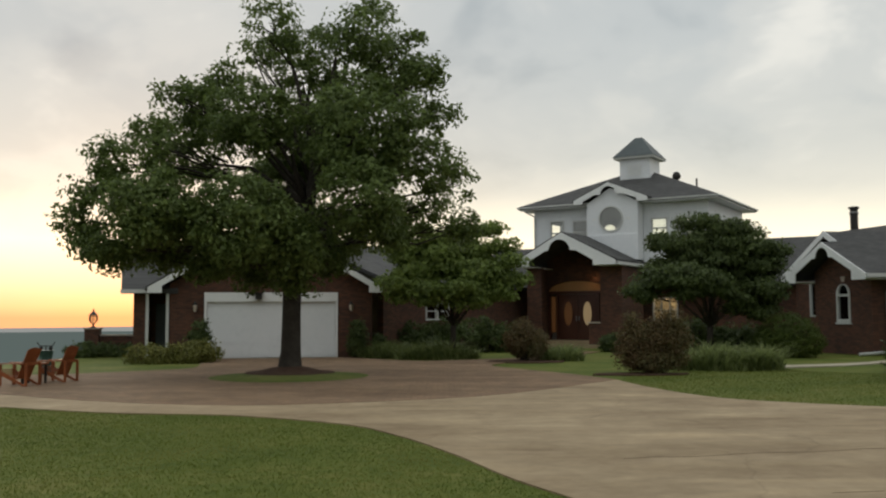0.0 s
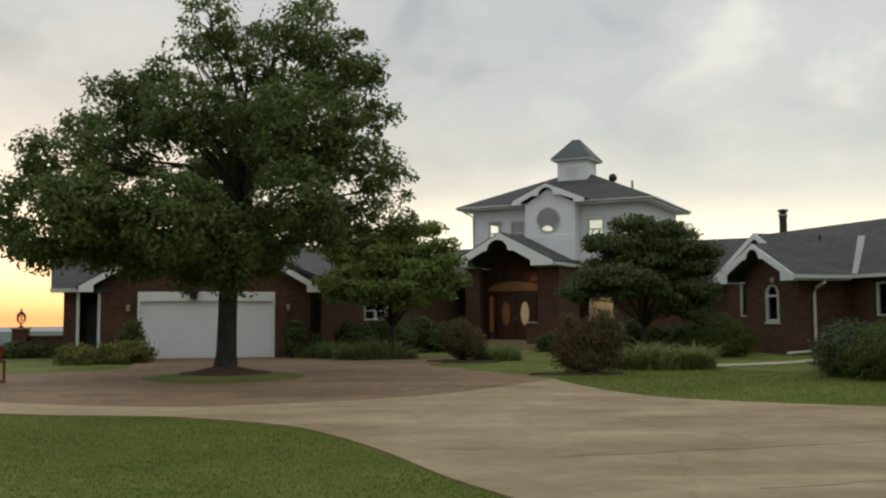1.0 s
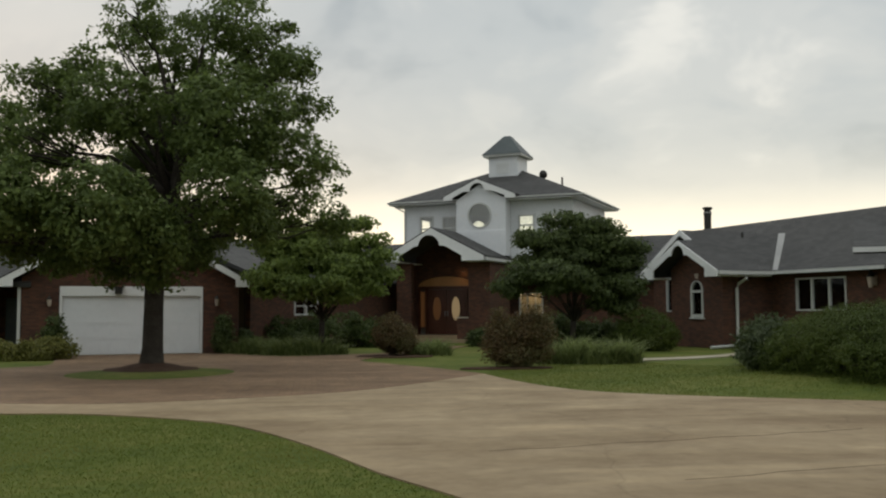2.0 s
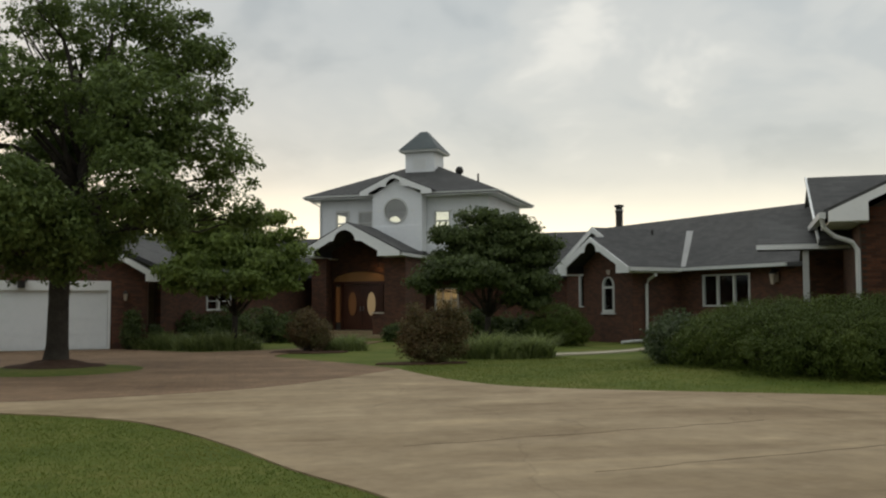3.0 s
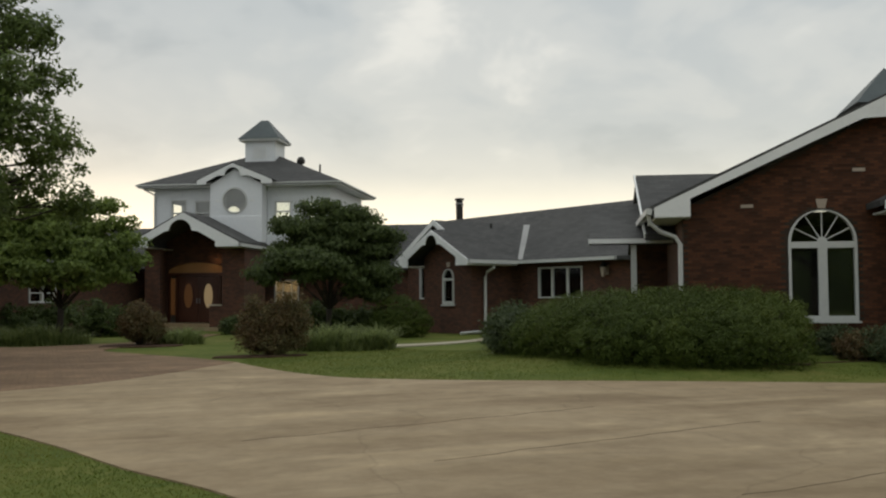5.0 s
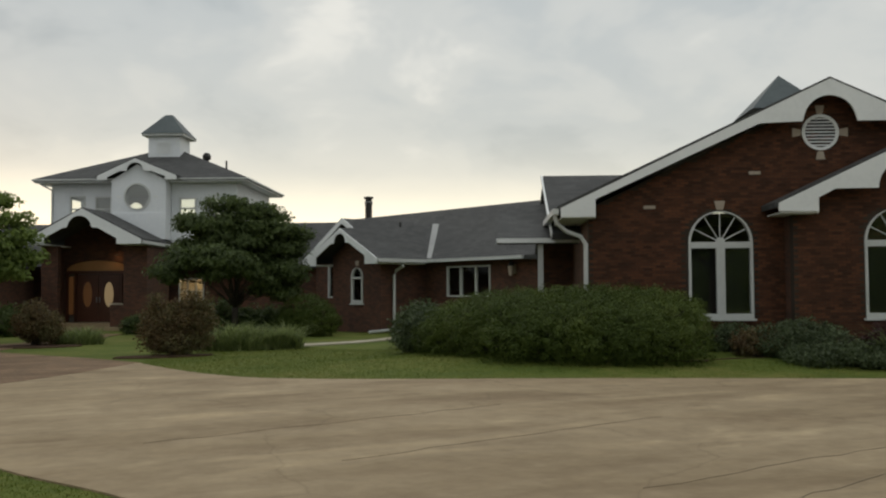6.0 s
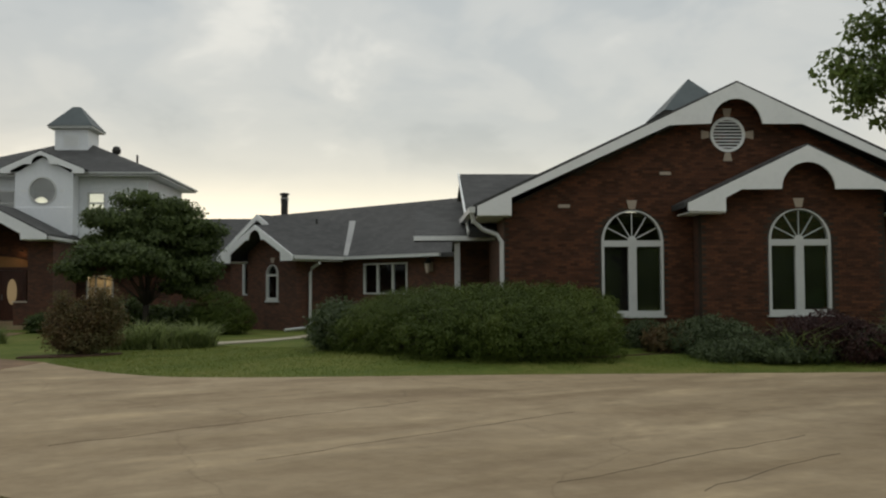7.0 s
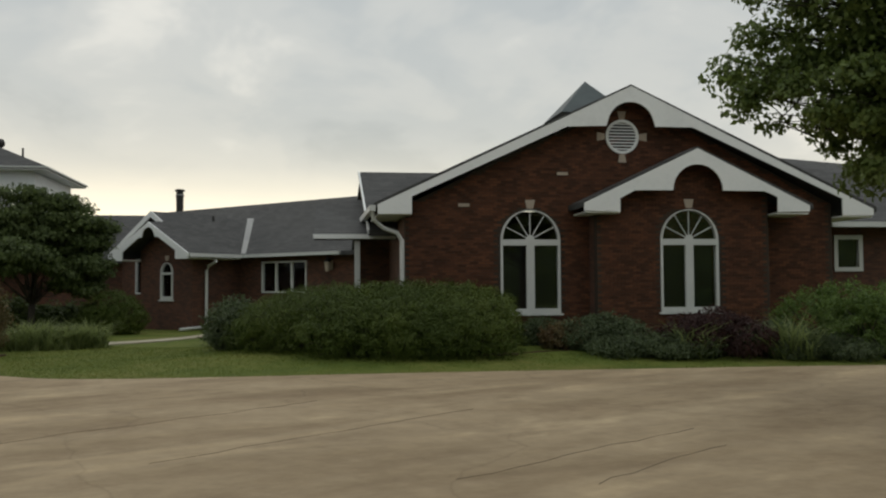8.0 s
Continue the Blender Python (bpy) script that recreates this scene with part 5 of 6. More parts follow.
# the big shade tree on its round bed
TREE_AT = at_ground(-9.24, 25.0, 0.12)
round_lobes = lambda rows, sy, sz: [(x, y, z, r, r * sy, r * sz) for x, y, z, r in rows]
crown = [(-0.57, -0.1, 9.2, 0.81), (0.28, 1.05, 8.51, 1.11), (1.9, -0.37, 8.87, 0.92), (2.57, 1.08, 8.19, 0.9), (3.51, -0.08, 7.91, 0.57), (1.98, -1.26, 6.12, 1.56), (0.36, 2.28, 6.51, 1.43),
         (3.82, 0.92, 6.95, 0.62), (3.71, -0.28, 5.34, 0.79), (4.51, 0.82, 4.99, 0.46), (-0.86, -1.38, 6.47, 1.09), (-2.53, 0.08, 7.18, 0.76), (-3.03, -0.69, 7.23, 0.41), (-3.03, 0.87, 5.95, 1.15),
         (-3.17, -1.78, 5.76, 0.68), (-4.38, -0.81, 5.37, 0.65), (-4.79, -1.6, 4.67, 0.46), (-2.94, -2.33, 4.01, 1.09), (-5.21, -1.01, 3.82, 0.52), (-4.3, -1.31, 3.14, 0.57), (-2.81, 0.21, 3.4, 0.9),
         (-0.84, -2.6, 3.7, 1.22), (-1.46, 0.95, 3.14, 0.71), (0.26, -1.98, 3.21, 0.87), (1.04, 2.16, 3.85, 0.95), (2.08, -2.36, 4.26, 0.95), (2.73, 0.89, 4.12, 0.68), (-0.73, 2.92, 5.28, 1.15),
         (3.82, -0.08, 4.31, 0.43), (1.06, -0.66, 3.02, 0.57), (2.66, -0.71, 3.51, 0.46), (0.27, -1.17, 2.45, 0.49), (-1.04, 0.83, 2.66, 0.52), (-1.83, -0.99, 2.75, 0.52), (-3.54, -0.32, 2.99, 0.46),
         (3.18, 1.11, 3.83, 0.46), (4.6, 1.0, 3.85, 0.42), (-4.9, -1.2, 3.25, 0.45), (3.29, 0.61, 9.17, 0.35), (2.2, 0.66, 9.82, 0.49), (-0.87, -0.67, 8.2, 0.54), (-1.75, -0.04, 7.76, 0.41)]
tree("shade_tree", TREE_AT, 2.5, 0.26, round_lobes(crown, 1.0, 0.9), 1900, 58, 0.40, 0.125, LEAF_BIG, 5, "tall broad shade tree in full green leaf on a mulched bed", 6,
     leader=[(0.22, 0.05, 3.4), (0.5, 0.12, 4.6), (0.62, 0.15, 5.8), (0.95, 0.2, 7.2), (1.15, 0.25, 8.4)])


def tree_bed():
    c = Vector(at_ground(-9.24, 24.3, 0))
    n = 40
    verts, faces = [], []
    for j, (k, z) in enumerate(((1.0, 0.028), (0.85, 0.05), (0.6, 0.08))):
        verts += [tuple(c + Vector((2.0 * k * math.cos(2 * math.pi * i / n), 2.2 * k * math.sin(2 * math.pi * i / n), z))) for i in range(n)]
    faces = [(j * n + i, j * n + (i + 1) % n, (j + 1) * n + (i + 1) % n, (j + 1) * n + i) for j in range(2) for i in range(n)] + [tuple(range(2 * n, 3 * n))]
    setting("ground_tree_ring", (verts, faces), LAWN, "round grass ring about the shade tree", "lawn")
    c = Vector(TREE_AT)
    verts, faces = [(c.x, c.y, 0.30)], []
    for j, (k, z) in enumerate(((0.45, 0.22), (0.8, 0.13), (1.2, 0.085))):
        verts += [tuple((c.x + k * math.cos(2 * math.pi * i / n) * (1 + 0.06 * math.sin(5 * i)), c.y + k * math.sin(2 * math.pi * i / n), z)) for i in range(n)]
    faces = [(0, 1 + i, 1 + (i + 1) % n) for i in range(n)] + [(1 + j * n + i, 1 + (j + 1) * n + i, 1 + (j + 1) * n + (i + 1) % n, 1 + j * n + (i + 1) % n) for j in range(2) for i in range(n)]
    setting("ground_mulch", (verts, faces), MULCH, "dark mulch mound at the foot of the tree", "mulch")


tree_bed()
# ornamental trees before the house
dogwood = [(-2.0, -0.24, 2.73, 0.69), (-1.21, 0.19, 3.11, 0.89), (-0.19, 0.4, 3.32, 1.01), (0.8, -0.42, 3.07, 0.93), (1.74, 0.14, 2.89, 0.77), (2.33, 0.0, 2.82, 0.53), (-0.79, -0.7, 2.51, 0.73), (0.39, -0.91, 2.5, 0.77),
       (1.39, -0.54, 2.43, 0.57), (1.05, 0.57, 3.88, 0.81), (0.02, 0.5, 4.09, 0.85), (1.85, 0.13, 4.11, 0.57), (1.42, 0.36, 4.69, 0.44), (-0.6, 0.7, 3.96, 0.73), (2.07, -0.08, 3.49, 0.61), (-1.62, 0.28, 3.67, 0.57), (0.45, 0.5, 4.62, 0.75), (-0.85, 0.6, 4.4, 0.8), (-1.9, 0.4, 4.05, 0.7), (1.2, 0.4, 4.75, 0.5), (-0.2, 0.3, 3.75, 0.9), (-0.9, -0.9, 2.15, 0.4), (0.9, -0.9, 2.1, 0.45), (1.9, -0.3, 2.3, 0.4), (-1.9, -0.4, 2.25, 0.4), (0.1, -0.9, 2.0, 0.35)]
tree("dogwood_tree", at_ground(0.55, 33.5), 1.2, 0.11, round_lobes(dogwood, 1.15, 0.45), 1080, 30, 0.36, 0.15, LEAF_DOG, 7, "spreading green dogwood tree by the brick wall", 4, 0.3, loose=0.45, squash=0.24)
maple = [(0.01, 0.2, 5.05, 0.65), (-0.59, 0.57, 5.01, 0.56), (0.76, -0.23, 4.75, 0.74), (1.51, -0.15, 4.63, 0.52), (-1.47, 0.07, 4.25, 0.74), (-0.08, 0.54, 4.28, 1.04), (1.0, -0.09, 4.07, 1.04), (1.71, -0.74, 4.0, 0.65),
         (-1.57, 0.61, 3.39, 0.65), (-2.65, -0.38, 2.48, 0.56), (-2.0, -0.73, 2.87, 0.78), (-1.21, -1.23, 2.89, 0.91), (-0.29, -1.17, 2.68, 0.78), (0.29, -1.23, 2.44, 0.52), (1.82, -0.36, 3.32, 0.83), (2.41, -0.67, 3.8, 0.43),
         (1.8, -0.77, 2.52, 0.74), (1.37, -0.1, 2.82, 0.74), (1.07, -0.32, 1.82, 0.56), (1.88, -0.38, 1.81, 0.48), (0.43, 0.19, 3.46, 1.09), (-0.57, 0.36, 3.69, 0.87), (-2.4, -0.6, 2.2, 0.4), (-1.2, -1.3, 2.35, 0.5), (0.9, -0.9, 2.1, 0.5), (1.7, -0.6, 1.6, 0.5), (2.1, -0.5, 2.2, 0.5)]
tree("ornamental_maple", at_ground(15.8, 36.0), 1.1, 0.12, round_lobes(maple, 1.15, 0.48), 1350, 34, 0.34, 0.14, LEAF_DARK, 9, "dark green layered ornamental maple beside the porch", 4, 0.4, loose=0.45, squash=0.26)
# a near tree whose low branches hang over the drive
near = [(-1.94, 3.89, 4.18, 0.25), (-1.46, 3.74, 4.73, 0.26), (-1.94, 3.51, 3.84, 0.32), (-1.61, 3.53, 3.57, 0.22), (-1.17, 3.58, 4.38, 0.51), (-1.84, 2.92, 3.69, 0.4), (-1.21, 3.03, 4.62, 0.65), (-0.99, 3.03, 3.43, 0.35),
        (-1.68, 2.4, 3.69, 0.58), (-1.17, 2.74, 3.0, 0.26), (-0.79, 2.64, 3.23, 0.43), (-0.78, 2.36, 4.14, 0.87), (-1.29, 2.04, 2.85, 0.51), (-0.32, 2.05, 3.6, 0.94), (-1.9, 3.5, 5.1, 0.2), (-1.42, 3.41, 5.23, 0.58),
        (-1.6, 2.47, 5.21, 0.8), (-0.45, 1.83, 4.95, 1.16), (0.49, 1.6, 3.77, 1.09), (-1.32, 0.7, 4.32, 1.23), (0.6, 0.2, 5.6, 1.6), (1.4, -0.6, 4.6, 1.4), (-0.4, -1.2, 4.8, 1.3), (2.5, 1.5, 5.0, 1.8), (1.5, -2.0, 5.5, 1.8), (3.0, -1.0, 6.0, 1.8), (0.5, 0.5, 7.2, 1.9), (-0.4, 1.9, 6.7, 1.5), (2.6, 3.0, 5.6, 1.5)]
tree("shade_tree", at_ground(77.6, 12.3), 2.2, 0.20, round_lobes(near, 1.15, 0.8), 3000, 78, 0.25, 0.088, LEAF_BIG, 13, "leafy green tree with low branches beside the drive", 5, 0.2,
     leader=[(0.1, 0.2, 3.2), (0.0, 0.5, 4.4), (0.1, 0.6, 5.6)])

# shrubs
bush("burning_bush", at_ground(12.6, 25.2), [tuple(0.88 * q for q in l) for l in facing([(-0.50, 0, 0.75, 0.42, 0.5, 0.55), (0.20, 0.1, 0.95, 0.48, 0.5, 0.6), (0.62, 0, 0.7, 0.34, 0.4, 0.5), (-0.05, -0.2, 0.38, 0.62, 0.5, 0.35), (0.52, 0.1, 1.38, 0.22, 0.25, 0.36), (-0.52, 0.1, 1.22, 0.24, 0.25, 0.33), (0.05, 0, 1.45, 0.2, 0.2, 0.25), (-0.8, 0, 0.5, 0.25, 0.3, 0.35), (0.85, 0, 1.0, 0.18, 0.2, 0.3), (0.42, 0, 1.72, 0.14, 0.15, 0.3), (-0.62, 0, 1.5, 0.14, 0.15, 0.28), (0.72, 0.1, 1.5, 0.13, 0.14, 0.25), (-0.95, 0, 1.0, 0.14, 0.15, 0.3)], 12)], 620, 30, 0.065, LEAF_RED, 21, "reddish green upright burning bush on mulch", 0.26, loose=0.9)
bush("burning_bush", at_ground(5.0, 31.8), facing([(-0.2, 0, 0.7, 0.5, 0.5, 0.5), (0.25, 0, 0.6, 0.45, 0.5, 0.5), (-0.1, 0, 1.05, 0.35, 0.35, 0.35)], 5), 420, 30, 0.065, LEAF_RED, 22, "small reddish burning bush at the walk's edge")
for k, (az, d, s) in enumerate(((-4.3, 36.0, 0.9), (2.2, 39.5, 1.6), (4.0, 40.0, 1.3), (10.4, 39.8, 0.8), (15.0, 38.2, 1.5), (18.2, 38.0, 1.2), (-1.8, 37.6, 1.4), (0.2, 38.6, 1.6), (13.0, 38.4, 1.4), (17.0, 38.4, 1.2))):
    bush("shrub", at_ground(az, d), facing([(-0.3 * s, 0, 0.4 * s, 0.5 * s, 0.5 * s, 0.42 * s), (0.35 * s, 0.1, 0.38 * s, 0.5 * s, 0.5 * s, 0.4 * s), (0, 0, 0.6 * s, 0.45 * s, 0.45 * s, 0.35 * s)], az), 170, 26, 0.11, LEAF_DARK, 30 + k, "dark green rounded foundation shrub by the brick wall")
bush("round_shrub", at_ground(20.15, 35.6), facing([(0, 0, 0.75, 1.05, 0.95, 0.85), (-0.35, 0, 0.55, 0.85, 0.8, 0.6), (0.4, 0.1, 0.55, 0.85, 0.8, 0.6)], 20), 760, 30, 0.06, LEAF_HEDGE, 45, "rounded clipped dark green shrub beside the bay", 0.16, hollow=0.85, loose=0.4, lift=0.1)
bush("yellow_shrub", at_ground(-15.9, 32.8), facing([(-0.8, 0, 0.25, 0.8, 0.6, 0.38), (0.5, 0, 0.3, 0.8, 0.6, 0.4), (1.0, 0, 0.35, 0.5, 0.5, 0.35)], -16), 300, 26, 0.09, LEAF_YELLOW, 41, "low yellow-green mounded shrub beside the garage")
bush("shrub", at_ground(-14.6, 34.0), facing([(0, 0, 0.5, 0.35, 0.35, 0.55), (0.1, 0, 1.0, 0.25, 0.25, 0.4)], -14), 120, 26, 0.10, LEAF_DARK, 42, "dark climbing shrub at the garage corner")
bush("shrub", at_ground(-5.2, 34.9), facing([(0, 0, 0.5, 0.3, 0.3, 0.5), (0.0, 0, 1.0, 0.22, 0.22, 0.4)], -5), 120, 26, 0.10, LEAF_DARK, 43, "dark narrow shrub beside the garage door")
bush("shrub", at_ground(-20.0, 39.0), facing([(-0.5, 0, 0.25, 0.8, 0.5, 0.30), (0.5, 0, 0.22, 0.8, 0.5, 0.28), (1.3, 0, 0.2, 0.6, 0.5, 0.26)], -20), 220, 26, 0.11, LEAF_DARK, 44, "low dark shrubs along the terrace wall")

# the clipped hedge before the big gable
hp = [Vector((11.6, 23.2)), Vector((10.45, 19.2)), Vector((10.87, 17.3)), Vector((11.85, 16.15)), Vector((12.95, 15.4)), Vector((14.05, 14.85))]
h0 = (12.5, 16.8)
hl = []
away = Vector((math.sin(radians(38)), math.cos(radians(38)))) * 0.75
for i in range(len(hp) - 1):
    for k in range(4):
        q = hp[i].lerp(hp[i + 1], k / 4)
        s = 0.60 if i == 0 else (0.72, 0.82, 0.90, 0.95)[k] if i == 1 else (1.0, 0.97, 0.92, 0.84)[k] if i == 4 else 1.0 + 0.03 * math.sin(2.1 * (4 * i + k))
        for off, z, h in ((-1.0, 0.34, 0.46), (-0.85, 0.62, 0.42), (-0.4, 0.78, 0.42), (0.12, 0.86, 0.40), (0.6, 0.92, 0.40), (1.15, 1.06, 0.40), (1.8, 1.04, 0.40), (2.3, 0.8, 0.45)):
            c = q + away * (off if off > 0 or i > 1 else 0.4 * off)
            hl.append((c.x - h0[0], c.y - h0[1], z * s + rise(c.x, c.y) - rise(*h0), 0.62, 0.62, h))
bush("hedge", (h0[0], h0[1], rise(*h0)), hl, 8600, 36, 0.042, LEAF_HEDGE, 51, "large clipped green yew hedge on the lawn", 0.17, "hedge", 0.82, 0.35, 0.0, -0.25)
bush("sage_shrub", (10.55, 20.6, rise(10.55, 20.6)), [(-0.1, 0, 0.55, 0.65, 0.65, 0.55), (0.1, 0.1, 0.9, 0.5, 0.5, 0.35)], 260, 28, 0.08, LEAF_SAGE, 52, "grey-green shrub at the hedge's end")
# planting under the windows
for k, (az, d, w, h, mat, label) in enumerate(((46.9, 20.9, 0.5, 0.55, LEAF_RED, "dry brownish grass clump in the bed"), (49.3, 21.0, 1.0, 0.75, LEAF_SAGE, "low juniper mound under the arched windows"), (51.6, 20.2, 1.2, 0.42, LEAF_SAGE, "creeping juniper at the bed's edge"),
                                               (53.6, 20.4, 0.9, 0.50, LEAF_SAGE, "creeping juniper at the bed's edge"), (55.6, 20.7, 1.25, 1.0, LEAF_PURPLE, "dark purple barberry under the window"), (58.9, 21.6, 0.8, 0.7, LEAF_SAGE, "sage green perennial in the bed"),
                                               (61.2, 21.2, 1.2, 0.5, LEAF_SAGE, "creeping juniper at the bed's edge"), (62.6, 22.8, 1.5, 1.5, LEAF_JUNIPER, "bright green spreading shrub by the brick corner"), (65.2, 21.9, 1.5, 1.6, LEAF_JUNIPER, "bright green spreading shrub by the brick corner"),
                                               (45.4, 21.6, 0.6, 0.6, LEAF_SAGE, "pale perennial beside the hedge"))):
    bush("bed_shrub", at_ground(az, d), facing([(-0.4 * w, 0, 0.4 * h, 0.6 * w, 0.6 * w, 0.5 * h), (0.45 * w, 0.1, 0.38 * h, 0.55 * w, 0.6 * w, 0.45 * h), (0.05, 0.2, 0.62 * h, 0.55 * w, 0.5 * w, 0.4 * h)], az), int(360 * w), 30, 0.06, mat, 60 + k, label, 0.18)
bedpoly = smooth_curve([(14.0, 14.4), (15.7, 13.8), (16.9, 12.9), (18.2, 12.3), (19.6, 11.6), (21.2, 10.2), (23.0, 10.0), (23.0, 12.3), (18.0, 15.3), (15.0, 17.0), (11.6, 20.5), (11.0, 18.4), (12.0, 15.7), (14.0, 14.1)])[:-1]
setting("ground_bed", slab([(x, y, rise(x, y) + 0.012) for x, y in bedpoly], 0.1), MULCH, "dark mulch bed along the gable wall", "mulch")
for c, r in ((at_ground(11.8, 24.8), (1.25, 0.55)), (at_ground(5.0, 31.4), (1.3, 1.1))):
    setting("ground_bed", slab([(c[0] + r[0] * math.cos(a / 8 * math.pi) * (1 + 0.1 * math.sin(a * 2.3)), c[1] + r[1] * math.sin(a / 8 * math.pi), 0.034) for a in range(16)], 0.1), MULCH, "dark mulch patch under the bush", "mulch")


def blades(name, at, spots, height, width, mat, seed, label, category, lean=0.35, kind="", dome=None):
    """Upright strap leaves, each a bent two-segment blade."""
    rng = np.random.default_rng(seed)
    t = thing(name, at, label, category, kind=kind)
    p = np.asarray(spots, float)
    n = len(p)
    a = rng.uniform(0, 2 * np.pi, n)
    out = np.stack([np.cos(a), np.sin(a), np.zeros(n)], 1)
    side_v = np.stack([-np.sin(a), np.cos(a), np.zeros(n)], 1)
    h = (height * rng.uniform(0.6, 1.2, n))[:, None]
    if dome is not None:
        h *= dome[:, None]
    up = np.array([0, 0, 1.0])
    w = width
    ln = lean * rng.uniform(0.2, 1.4, n)[:, None]
    v = np.stack([p - side_v * w, p + side_v * w, p + up * h * 0.6 + out * h * ln * 0.3 + side_v * w * 0.8, p + up * h * 0.6 + out * h * ln * 0.3 - side_v * w * 0.8, p + up * h * 0.95 + out * h * ln], 1).reshape(-1, 3)
    k = np.arange(n) * 5
    me = bpy.data.meshes.new(name)
    quads = np.stack([k, k + 1, k + 2, k + 3], 1)
    tris = np.stack([k + 3, k + 2, k + 4], 1)
    me.from_pydata(v.tolist(), [], quads.tolist() + tris.tolist())
    me.materials.append(mat)
    ob = new("grass_cover" if kind else "leaf_clump", me)
    ob.parent = t
    return t


def oval_spots(rng, n, az, rx, ry):
    a, r = rng.uniform(0, 2 * np.pi, n), np.sqrt(rng.uniform(0, 1, n))
    x, y = r * np.cos(a) * rx, r * np.sin(a) * ry
    c, s = math.cos(radians(az)), math.sin(radians(az))
    return np.stack([x * c + y * s, -x * s + y * c, np.zeros(n)], 1), 1.12 - 0.62 * r ** 2.2 + 0.10 * np.sin(5 * x + 1.7 * az)


for k, (az, d, rx, ry, n, h, label) in enumerate(((16.2, 27.4, 1.25, 0.6, 900, 0.75, "clump of upright green iris leaves in the lawn bed"), (18.6, 27.8, 0.6, 0.5, 420, 0.7, "clump of upright green iris leaves in the lawn bed"), (-3.3, 34.8, 1.1, 0.5, 700, 0.62, "clump of strap-leaved daylilies by the forecourt"),
                                                (-0.4, 33.6, 1.45, 0.6, 1100, 0.66, "clump of strap-leaved daylilies by the forecourt"), (7.1, 32.3, 0.75, 0.5, 420, 0.6, "clump of green daylilies beside the walk"), (54.3, 20.4, 0.5, 0.3, 160, 0.8, "yellowing iris leaves under the window"), (59.9, 20.9, 0.5, 0.3, 160, 0.9, "green iris leaves beside the barberry"))):
    spots, dome = oval_spots(np.random.default_rng(80 + k), int(n * 1.5), az, rx * 1.05, ry * 1.25)
    blades("daylily_clump" if "daylil" in label else "iris_clump", at_ground(az, d), spots, h * 0.95, 0.019, IRIS, 90 + k, label, "plant", 1.35, dome=dome)


# short grass over the near lawns
def inside(pts, poly):
    x, y = pts[:, 0], pts[:, 1]
    r = np.zeros(len(pts), bool)
    for i in range(len(poly)):
        (x0, y0), (x1, y1) = poly[i - 1], poly[i]
        c = ((y0 > y) != (y1 > y)) & (x < (x1 - x0) * (y - y0) / (y1 - y0 + 1e-12) + x0)
        r ^= c
    return r


def lawn_grass(poly, n, seed, height, label, min_y=5.0, width=0.004):
    rng = np.random.default_rng(seed)
    p = np.asarray(poly)
    lo, hi = p.min(0), p.max(0)
    q = rng.uniform(lo, hi, (n, 2))
    q = q[inside(q, poly) & (q[:, 1] > min_y)]
    z = np.array([rise(x, y) for x, y in q])
    at = (float(q[:, 0].mean()), float(q[:, 1].mean()), 0.0)
    spots = np.column_stack([q[:, 0] - at[0], q[:, 1] - at[1], z])
    blades("grass", at, spots, height, width, GRASSBLADE, seed, label, "grass", 1.1, "stuff")


front = LAWN_EDGE[:66] + [(0.4, 5.0), (-6.0, 5.0), (-12.0, 14.0), (-14.0, 19.0)]
lawn_grass(front, 300000, 71, 0.022, "short green lawn grass before the drive")
right = ISLAND_EDGE[4:] + [(5.5, 25.5), (9.5, 26.5), (11.0, 22.0), (10.4, 18.2), (11.2, 15.6), (13.9, 14.3), (17.9, 12.3), (21.2, 10.0), (22.5, 6.2)]
lawn_grass(right, 170000, 72, 0.026, "short green lawn grass between drive and hedge", 4.0, 0.005)


# ---------- furniture and fixtures ----------
def adirondack(at, turn):
    t = thing("adirondack_chair", at, "orange-stained wooden garden chair with slatted back", "chair", "chairs on the forecourt")
    t.rotation_euler = (0, 0, radians(turn))
    t.scale = (0.87, 0.87, 0.87)

    def bit(name, v, f):
        me = bpy.data.meshes.new(name)
        me.from_pydata([tuple(x) for x in v], [], f)
        me.materials.append(CHAIRWOOD)
        ob = new(name, me)
        ob.parent = t

    for s in (-0.30, 0.27):
        v, f = extrude([(-0.42, 0.0), (-0.32, 0.0), (0.42, 0.30), (0.42, 0.40), (0.36, 0.40)], [], s, s + 0.03)
        bit("side_rail", v, f)
        bit("front_leg", *box(0.34, 0.43, s - 0.03, s, 0.0, 0.56))
        bit("armrest", *box(-0.36, 0.50, s - 0.08, s + 0.07, 0.56, 0.585))
    for i in range(6):
        x = 0.36 - i * 0.085
        z = 0.395 - i * 0.036
        bit("seat_slat", *box(x, x + 0.075, -0.28, 0.28, z, z + 0.02))
    for i in range(6):
        y = -0.27 + i * 0.09
        top = 0.92 + 0.06 * math.sin(math.pi * (i + 0.5) / 6)
        v = [(-0.10, y, 0.18), (-0.10, y + 0.082, 0.18), (-0.42, y + 0.085, top), (-0.42, y - 0.003, top)]
        v += [(a - 0.022, b, c) for a, b, c in v]
        bit("back_slat", v, [(0, 1, 2, 3), (4, 7, 6, 5), (0, 4, 5, 1), (1, 5, 6, 2), (2, 6, 7, 3), (3, 7, 4, 0)])
    bit("back_brace", *box(-0.36, -0.33, -0.30, 0.30, 0.52, 0.60))
    bit("back_leg", *box(-0.42, -0.36, -0.30, -0.26, 0.0, 0.58))
    bit("back_leg", *box(-0.42, -0.36, 0.26, 0.30, 0.0, 0.58))
    return t


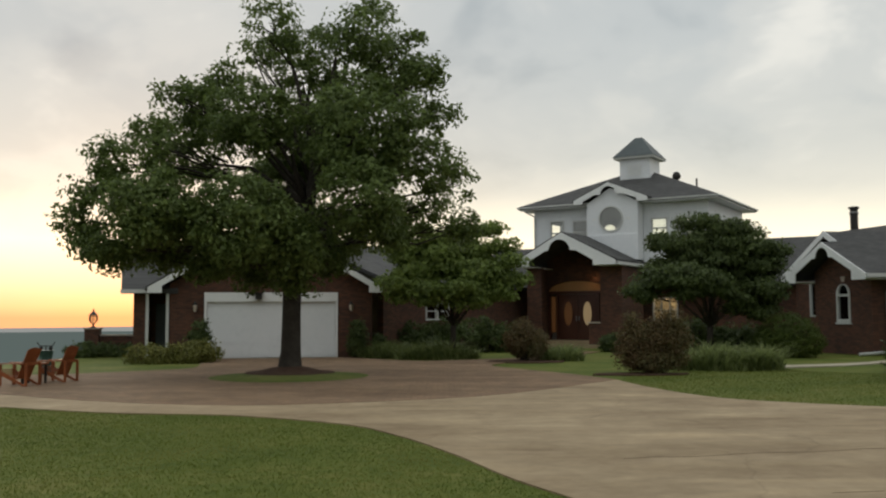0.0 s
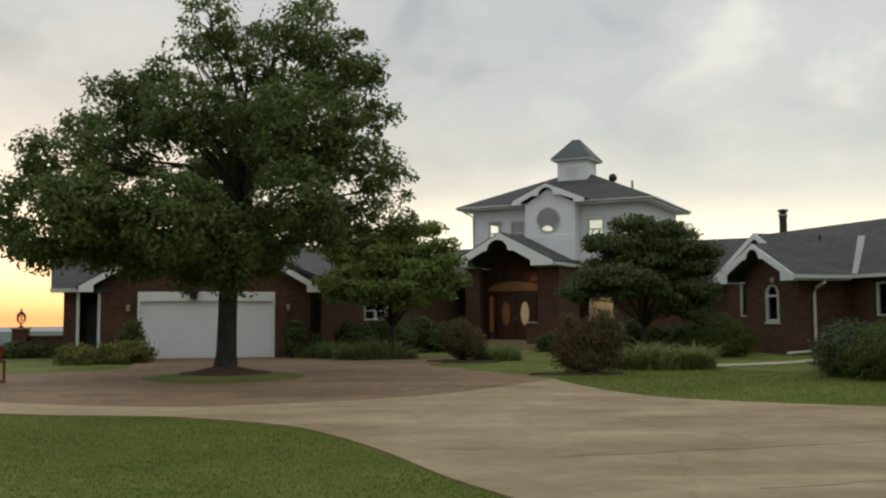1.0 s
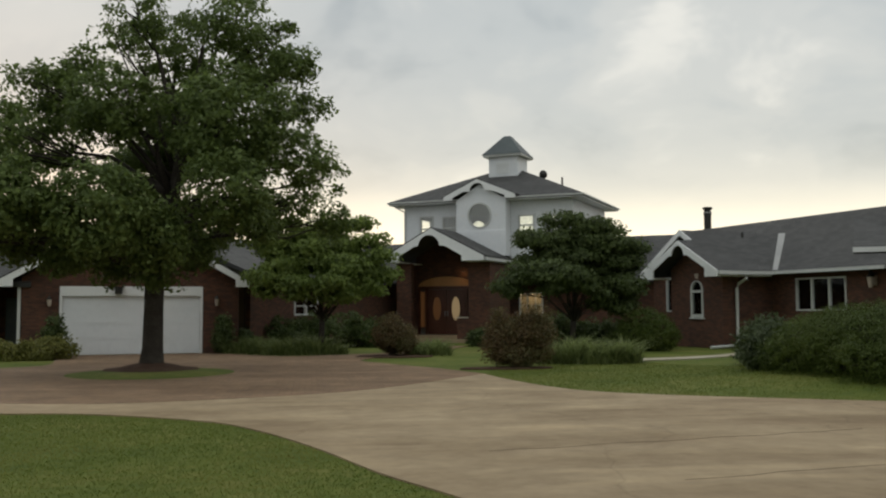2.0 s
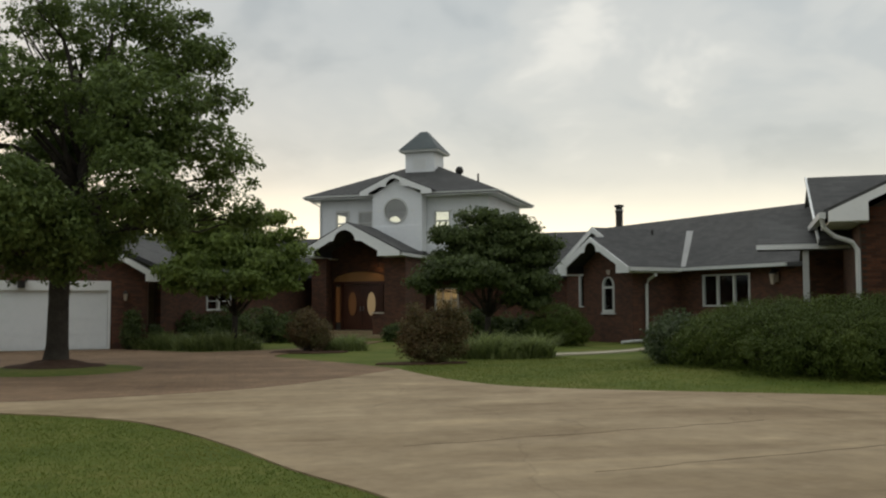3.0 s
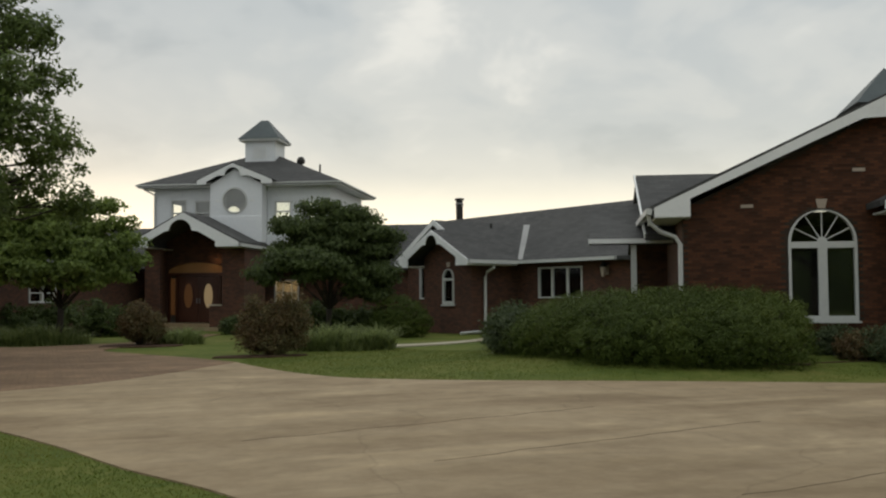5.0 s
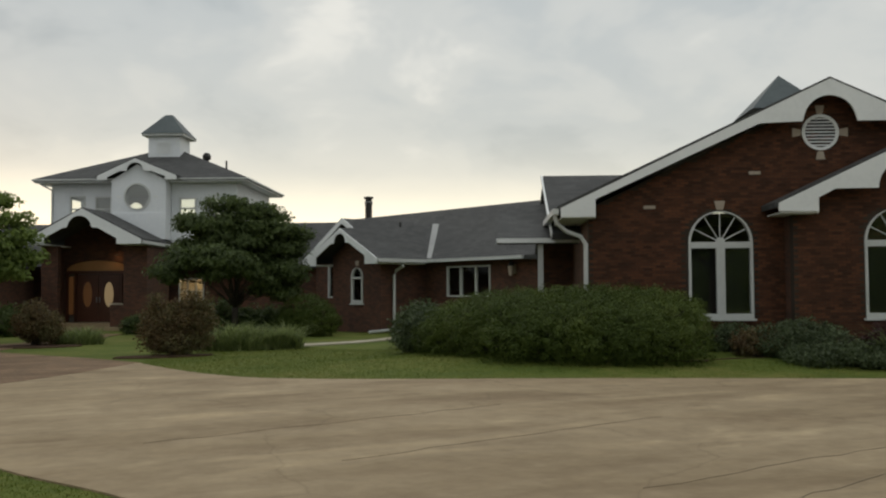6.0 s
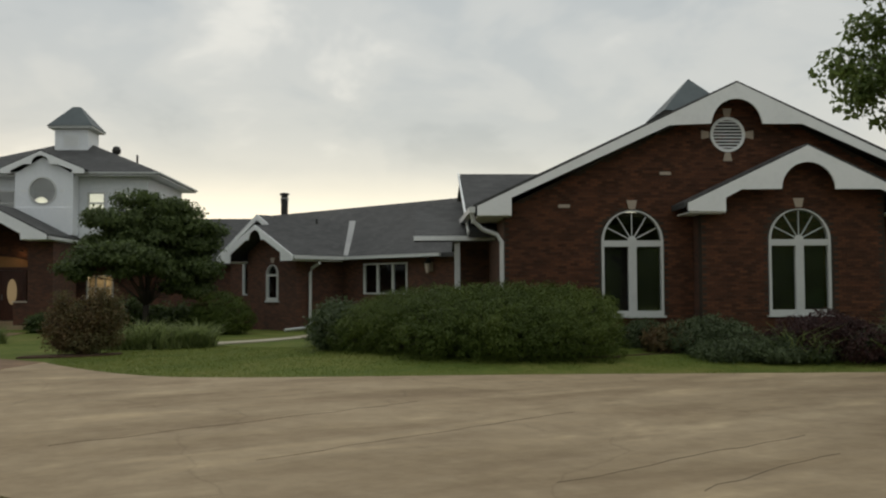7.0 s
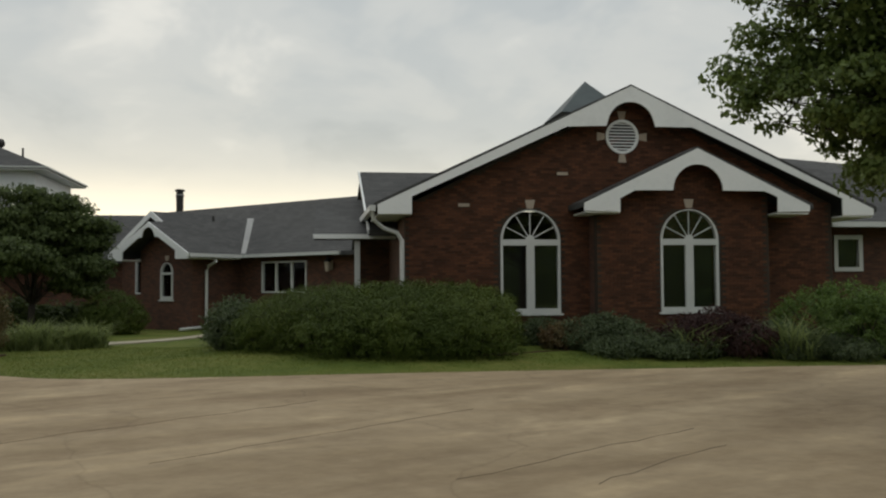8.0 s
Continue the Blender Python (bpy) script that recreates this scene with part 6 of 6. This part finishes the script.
adirondack((-9.57, 21.3, 0.024), 168)
adirondack((-9.22, 22.6, 0.024), 168)
tb = thing("side_table", (-9.55, 22.0, 0.024), "small dark wooden garden table between the chairs", "table")
mesh_part("tabletop", *box(-9.81, -9.29, 21.78, 22.22, 0.46, 0.50), CHAIRWOOD, tb)
for dx in (-0.22, 0.18):
    for dy in (-0.18, 0.14):
        mesh_part("leg", *box(-9.55 + dx, -9.50 + dx, 22.0 + dy, 22.05 + dy, 0.024, 0.46), DARKMETAL, tb)

GREENTIN = material("green_painted_tin", G3((0.018, 0.050, 0.038), (0.026, 0.068, 0.052), (0.036, 0.088, 0.066)), 0.5, 0.4)
gs = thing("garden_stand", (-10.8, 25.6, 0.0), "small dull green garden stand with two dark knobs", "stand")
o = gs.location
mesh_part("pedestal", *lathe([(0.14, -0.05), (0.15, 0.04), (0.17, 0.50), (0.19, 0.60), (0.20, 0.66), (0.02, 0.66)], 14, o), GREENTIN, gs)
mesh_part("crossbar", *tube([o + Vector((-0.24, 0, 0.88)), o + Vector((-0.18, 0, 0.78)), o + Vector((0.18, 0, 0.78)), o + Vector((0.24, 0, 0.88))], 0.016, 6), DARKMETAL, gs)
mesh_part("post", *lathe([(0.02, 0.66), (0.02, 0.78)], 8, o), DARKMETAL, gs)
for dx in (-0.13, 0.13):
    mesh_part("knob", *lathe([(0.015, 0.66), (0.05, 0.68), (0.055, 0.73), (0.03, 0.77), (0.01, 0.78)], 10, o + Vector((dx, 0, 0))), DARKMETAL, gs)

# terrace wall with a lamp pier
tw = thing("terrace_wall", (-14.2, 39.0, 0.0), "low brown brick terrace wall beside the garage", "wall")
mesh_part("wall", *box(-7.69, -6.3, 39.4, 39.7, -0.3, 0.80), BRICK_G, tw, "", FG)
mesh_part("coping", *box(-7.68, -6.3, 39.35, 39.75, 0.802, 0.86), STONE, tw, "", FG)
mesh_part("pier", *box(-8.25, -7.7, 39.2, 39.75, -0.3, 1.08), BRICK_G, tw, "brick lamp pier", FG)
pc = FG @ Vector((-7.97, 39.47, 1.08))
mesh_part("pier_cap", *box(-8.3, -7.65, 39.15, 39.8, 1.082, 1.14), STONE, tw, "", FG)
pl = thing("pier_lantern", (pc.x, pc.y, 1.14), "ornate dark metal lantern with clear glass on a brick pier", "lamp")
mesh_part("lantern_base", *lathe([(0.12, 0), (0.10, 0.04), (0.04, 0.06), (0.035, 0.14), (0.09, 0.17)], 12, pl.location), DARKMETAL, pl)
mesh_part("lantern_glass", *lathe([(0.09, 0.17), (0.17, 0.30), (0.165, 0.45), (0.13, 0.50)], 10, pl.location), GLASS, pl)
mesh_part("lantern_cage", *join(*[tube([(pl.location.x + r * math.cos(a), pl.location.y + r * math.sin(a), pl.location.z + z) for r, z in ((0.09, 0.17), (0.175, 0.30), (0.17, 0.45), (0.13, 0.5))], 0.012, 4) for a in [k * math.pi / 3 for k in range(6)]],
                               lathe([(0.18, 0.44), (0.18, 0.47)], 12, pl.location)), DARKMETAL, pl)
mesh_part("lantern_cap", *lathe([(0.19, 0.50), (0.12, 0.57), (0.04, 0.64), (0.03, 0.68), (0.045, 0.71), (0.005, 0.76)], 12, pl.location), DARKMETAL, pl)


def wall_lantern(at, az, k=1.0):
    t = thing("wall_lantern", at, "small weathered brass carriage lantern on the brick wall", "lamp", "wall lanterns")
    o = Vector(at)
    d = Vector((-math.sin(radians(az)), -math.cos(radians(az)), 0))
    grow = lambda profile: [(k * r, k * z) for r, z in profile]
    mesh_part("back_plate", *lathe(grow([(0.05, -0.12), (0.06, -0.10), (0.06, 0.10), (0.05, 0.12)]), 8, o + d * 0.03), STONE, t)
    mesh_part("bracket", *tube([o + d * 0.03 + Vector((0, 0, 0.10 * k)), o + d * 0.10 * k + Vector((0, 0, 0.24 * k)), o + d * 0.14 * k + Vector((0, 0, 0.22 * k))], 0.012, 6), DARKMETAL, t)
    mesh_part("lantern_glass", *lathe(grow([(0.03, -0.17), (0.05, -0.15), (0.08, 0.06), (0.08, 0.08)]), 8, o + d * 0.14 * k), STONE, t, "frosted glass")
    mesh_part("lantern_cap", *lathe(grow([(0.10, 0.08), (0.03, 0.18), (0.01, 0.24)]), 8, o + d * 0.14 * k), DARKMETAL, t)


for u in (-3.58, 2.1):
    p = FG @ Vector((u, 35.38, 1.9))
    wall_lantern((p.x, p.y, p.z), -9)
p = FM @ Vector((-24.5, 26.03, 2.5))
wall_lantern((p.x, p.y, p.z), 76, 1.5)


# ---------- brickwork of the big gable, last ----------
def brick_mesh(length):
    me = bpy.data.meshes.new("brick")
    v, f = box(-length / 2, length / 2, -0.011, 0.004, -0.0285, 0.0285)
    for i, p in enumerate(v):
        if p[1] < 0:
            v[i] = (p[0] * 0.97, p[1], p[2] * 0.93)
    me.from_pydata(v, [], f)
    me.materials.append(BRICK_PIECE)
    return me


def lay_bricks():
    full = brick_mesh(0.193)
    base = HOUSE.location
    turn = FA.to_euler()
    rng = random.Random(4)
    rest = []
    made = 0
    for poly, hole, w in BRICKWORK:
        zs = [p[1] for p in poly]
        us = [p[0] for p in poly]
        hu = (min(p[0] for p in hole), max(p[0] for p in hole), min(p[1] for p in hole))
        row = 0
        z = 0.30
        cells = []
        while z < max(zs):
            u = min(us) + 0.1 + (0.1015 if row % 2 else 0.0)
            while u < max(us):
                cells.append((u, z))
                u += 0.203
            z += 0.0677
            row += 1
        c = np.array(cells)
        good = np.ones(len(c), bool)
        for du in (-0.1, 0, 0.1):
            for dz in (-0.03, 0.03):
                q = c + np.array([du, dz])
                good &= inside(q, poly) & ~inside(q, hole)
        for u, z in c[good]:
            dw = rng.uniform(-0.003, 0.003)
            if w == WB and 7.2 < u < 8.62 and 0.9 < z < 3.45 and made < 300:
                ob = new("brick", full)
                ob.parent = BRICK_HOST[0]
                ob.location = FA @ Vector((u, w + dw, z)) - base
                ob.rotation_euler = turn
                made += 1
            else:
                x = 0.0965
                rest.append(([(u - x, w + 0.004, z - 0.0285), (u + x, w + 0.004, z - 0.0285), (u + x, w + 0.004, z + 0.0285), (u - x, w + 0.004, z + 0.0285),
                              (u - x * 0.97, w - 0.011 + dw, z - 0.0265), (u + x * 0.97, w - 0.011 + dw, z - 0.0265), (u + x * 0.97, w - 0.011 + dw, z + 0.0265), (u - x * 0.97, w - 0.011 + dw, z + 0.0265)],
                             [(4, 5, 6, 7), (0, 1, 5, 4), (1, 2, 6, 5), (2, 3, 7, 6), (3, 0, 4, 7)]))
    v, f = [], []
    for a, b in rest:
        k = len(v)
        v += a
        f += [tuple(i + k for i in q) for q in b]
    tagged(mesh_part("brickwork", v, f, BRICK_REST, HOUSE, "weathered red-brown running-bond brick", FA), kind="stuff")


lay_bricks()
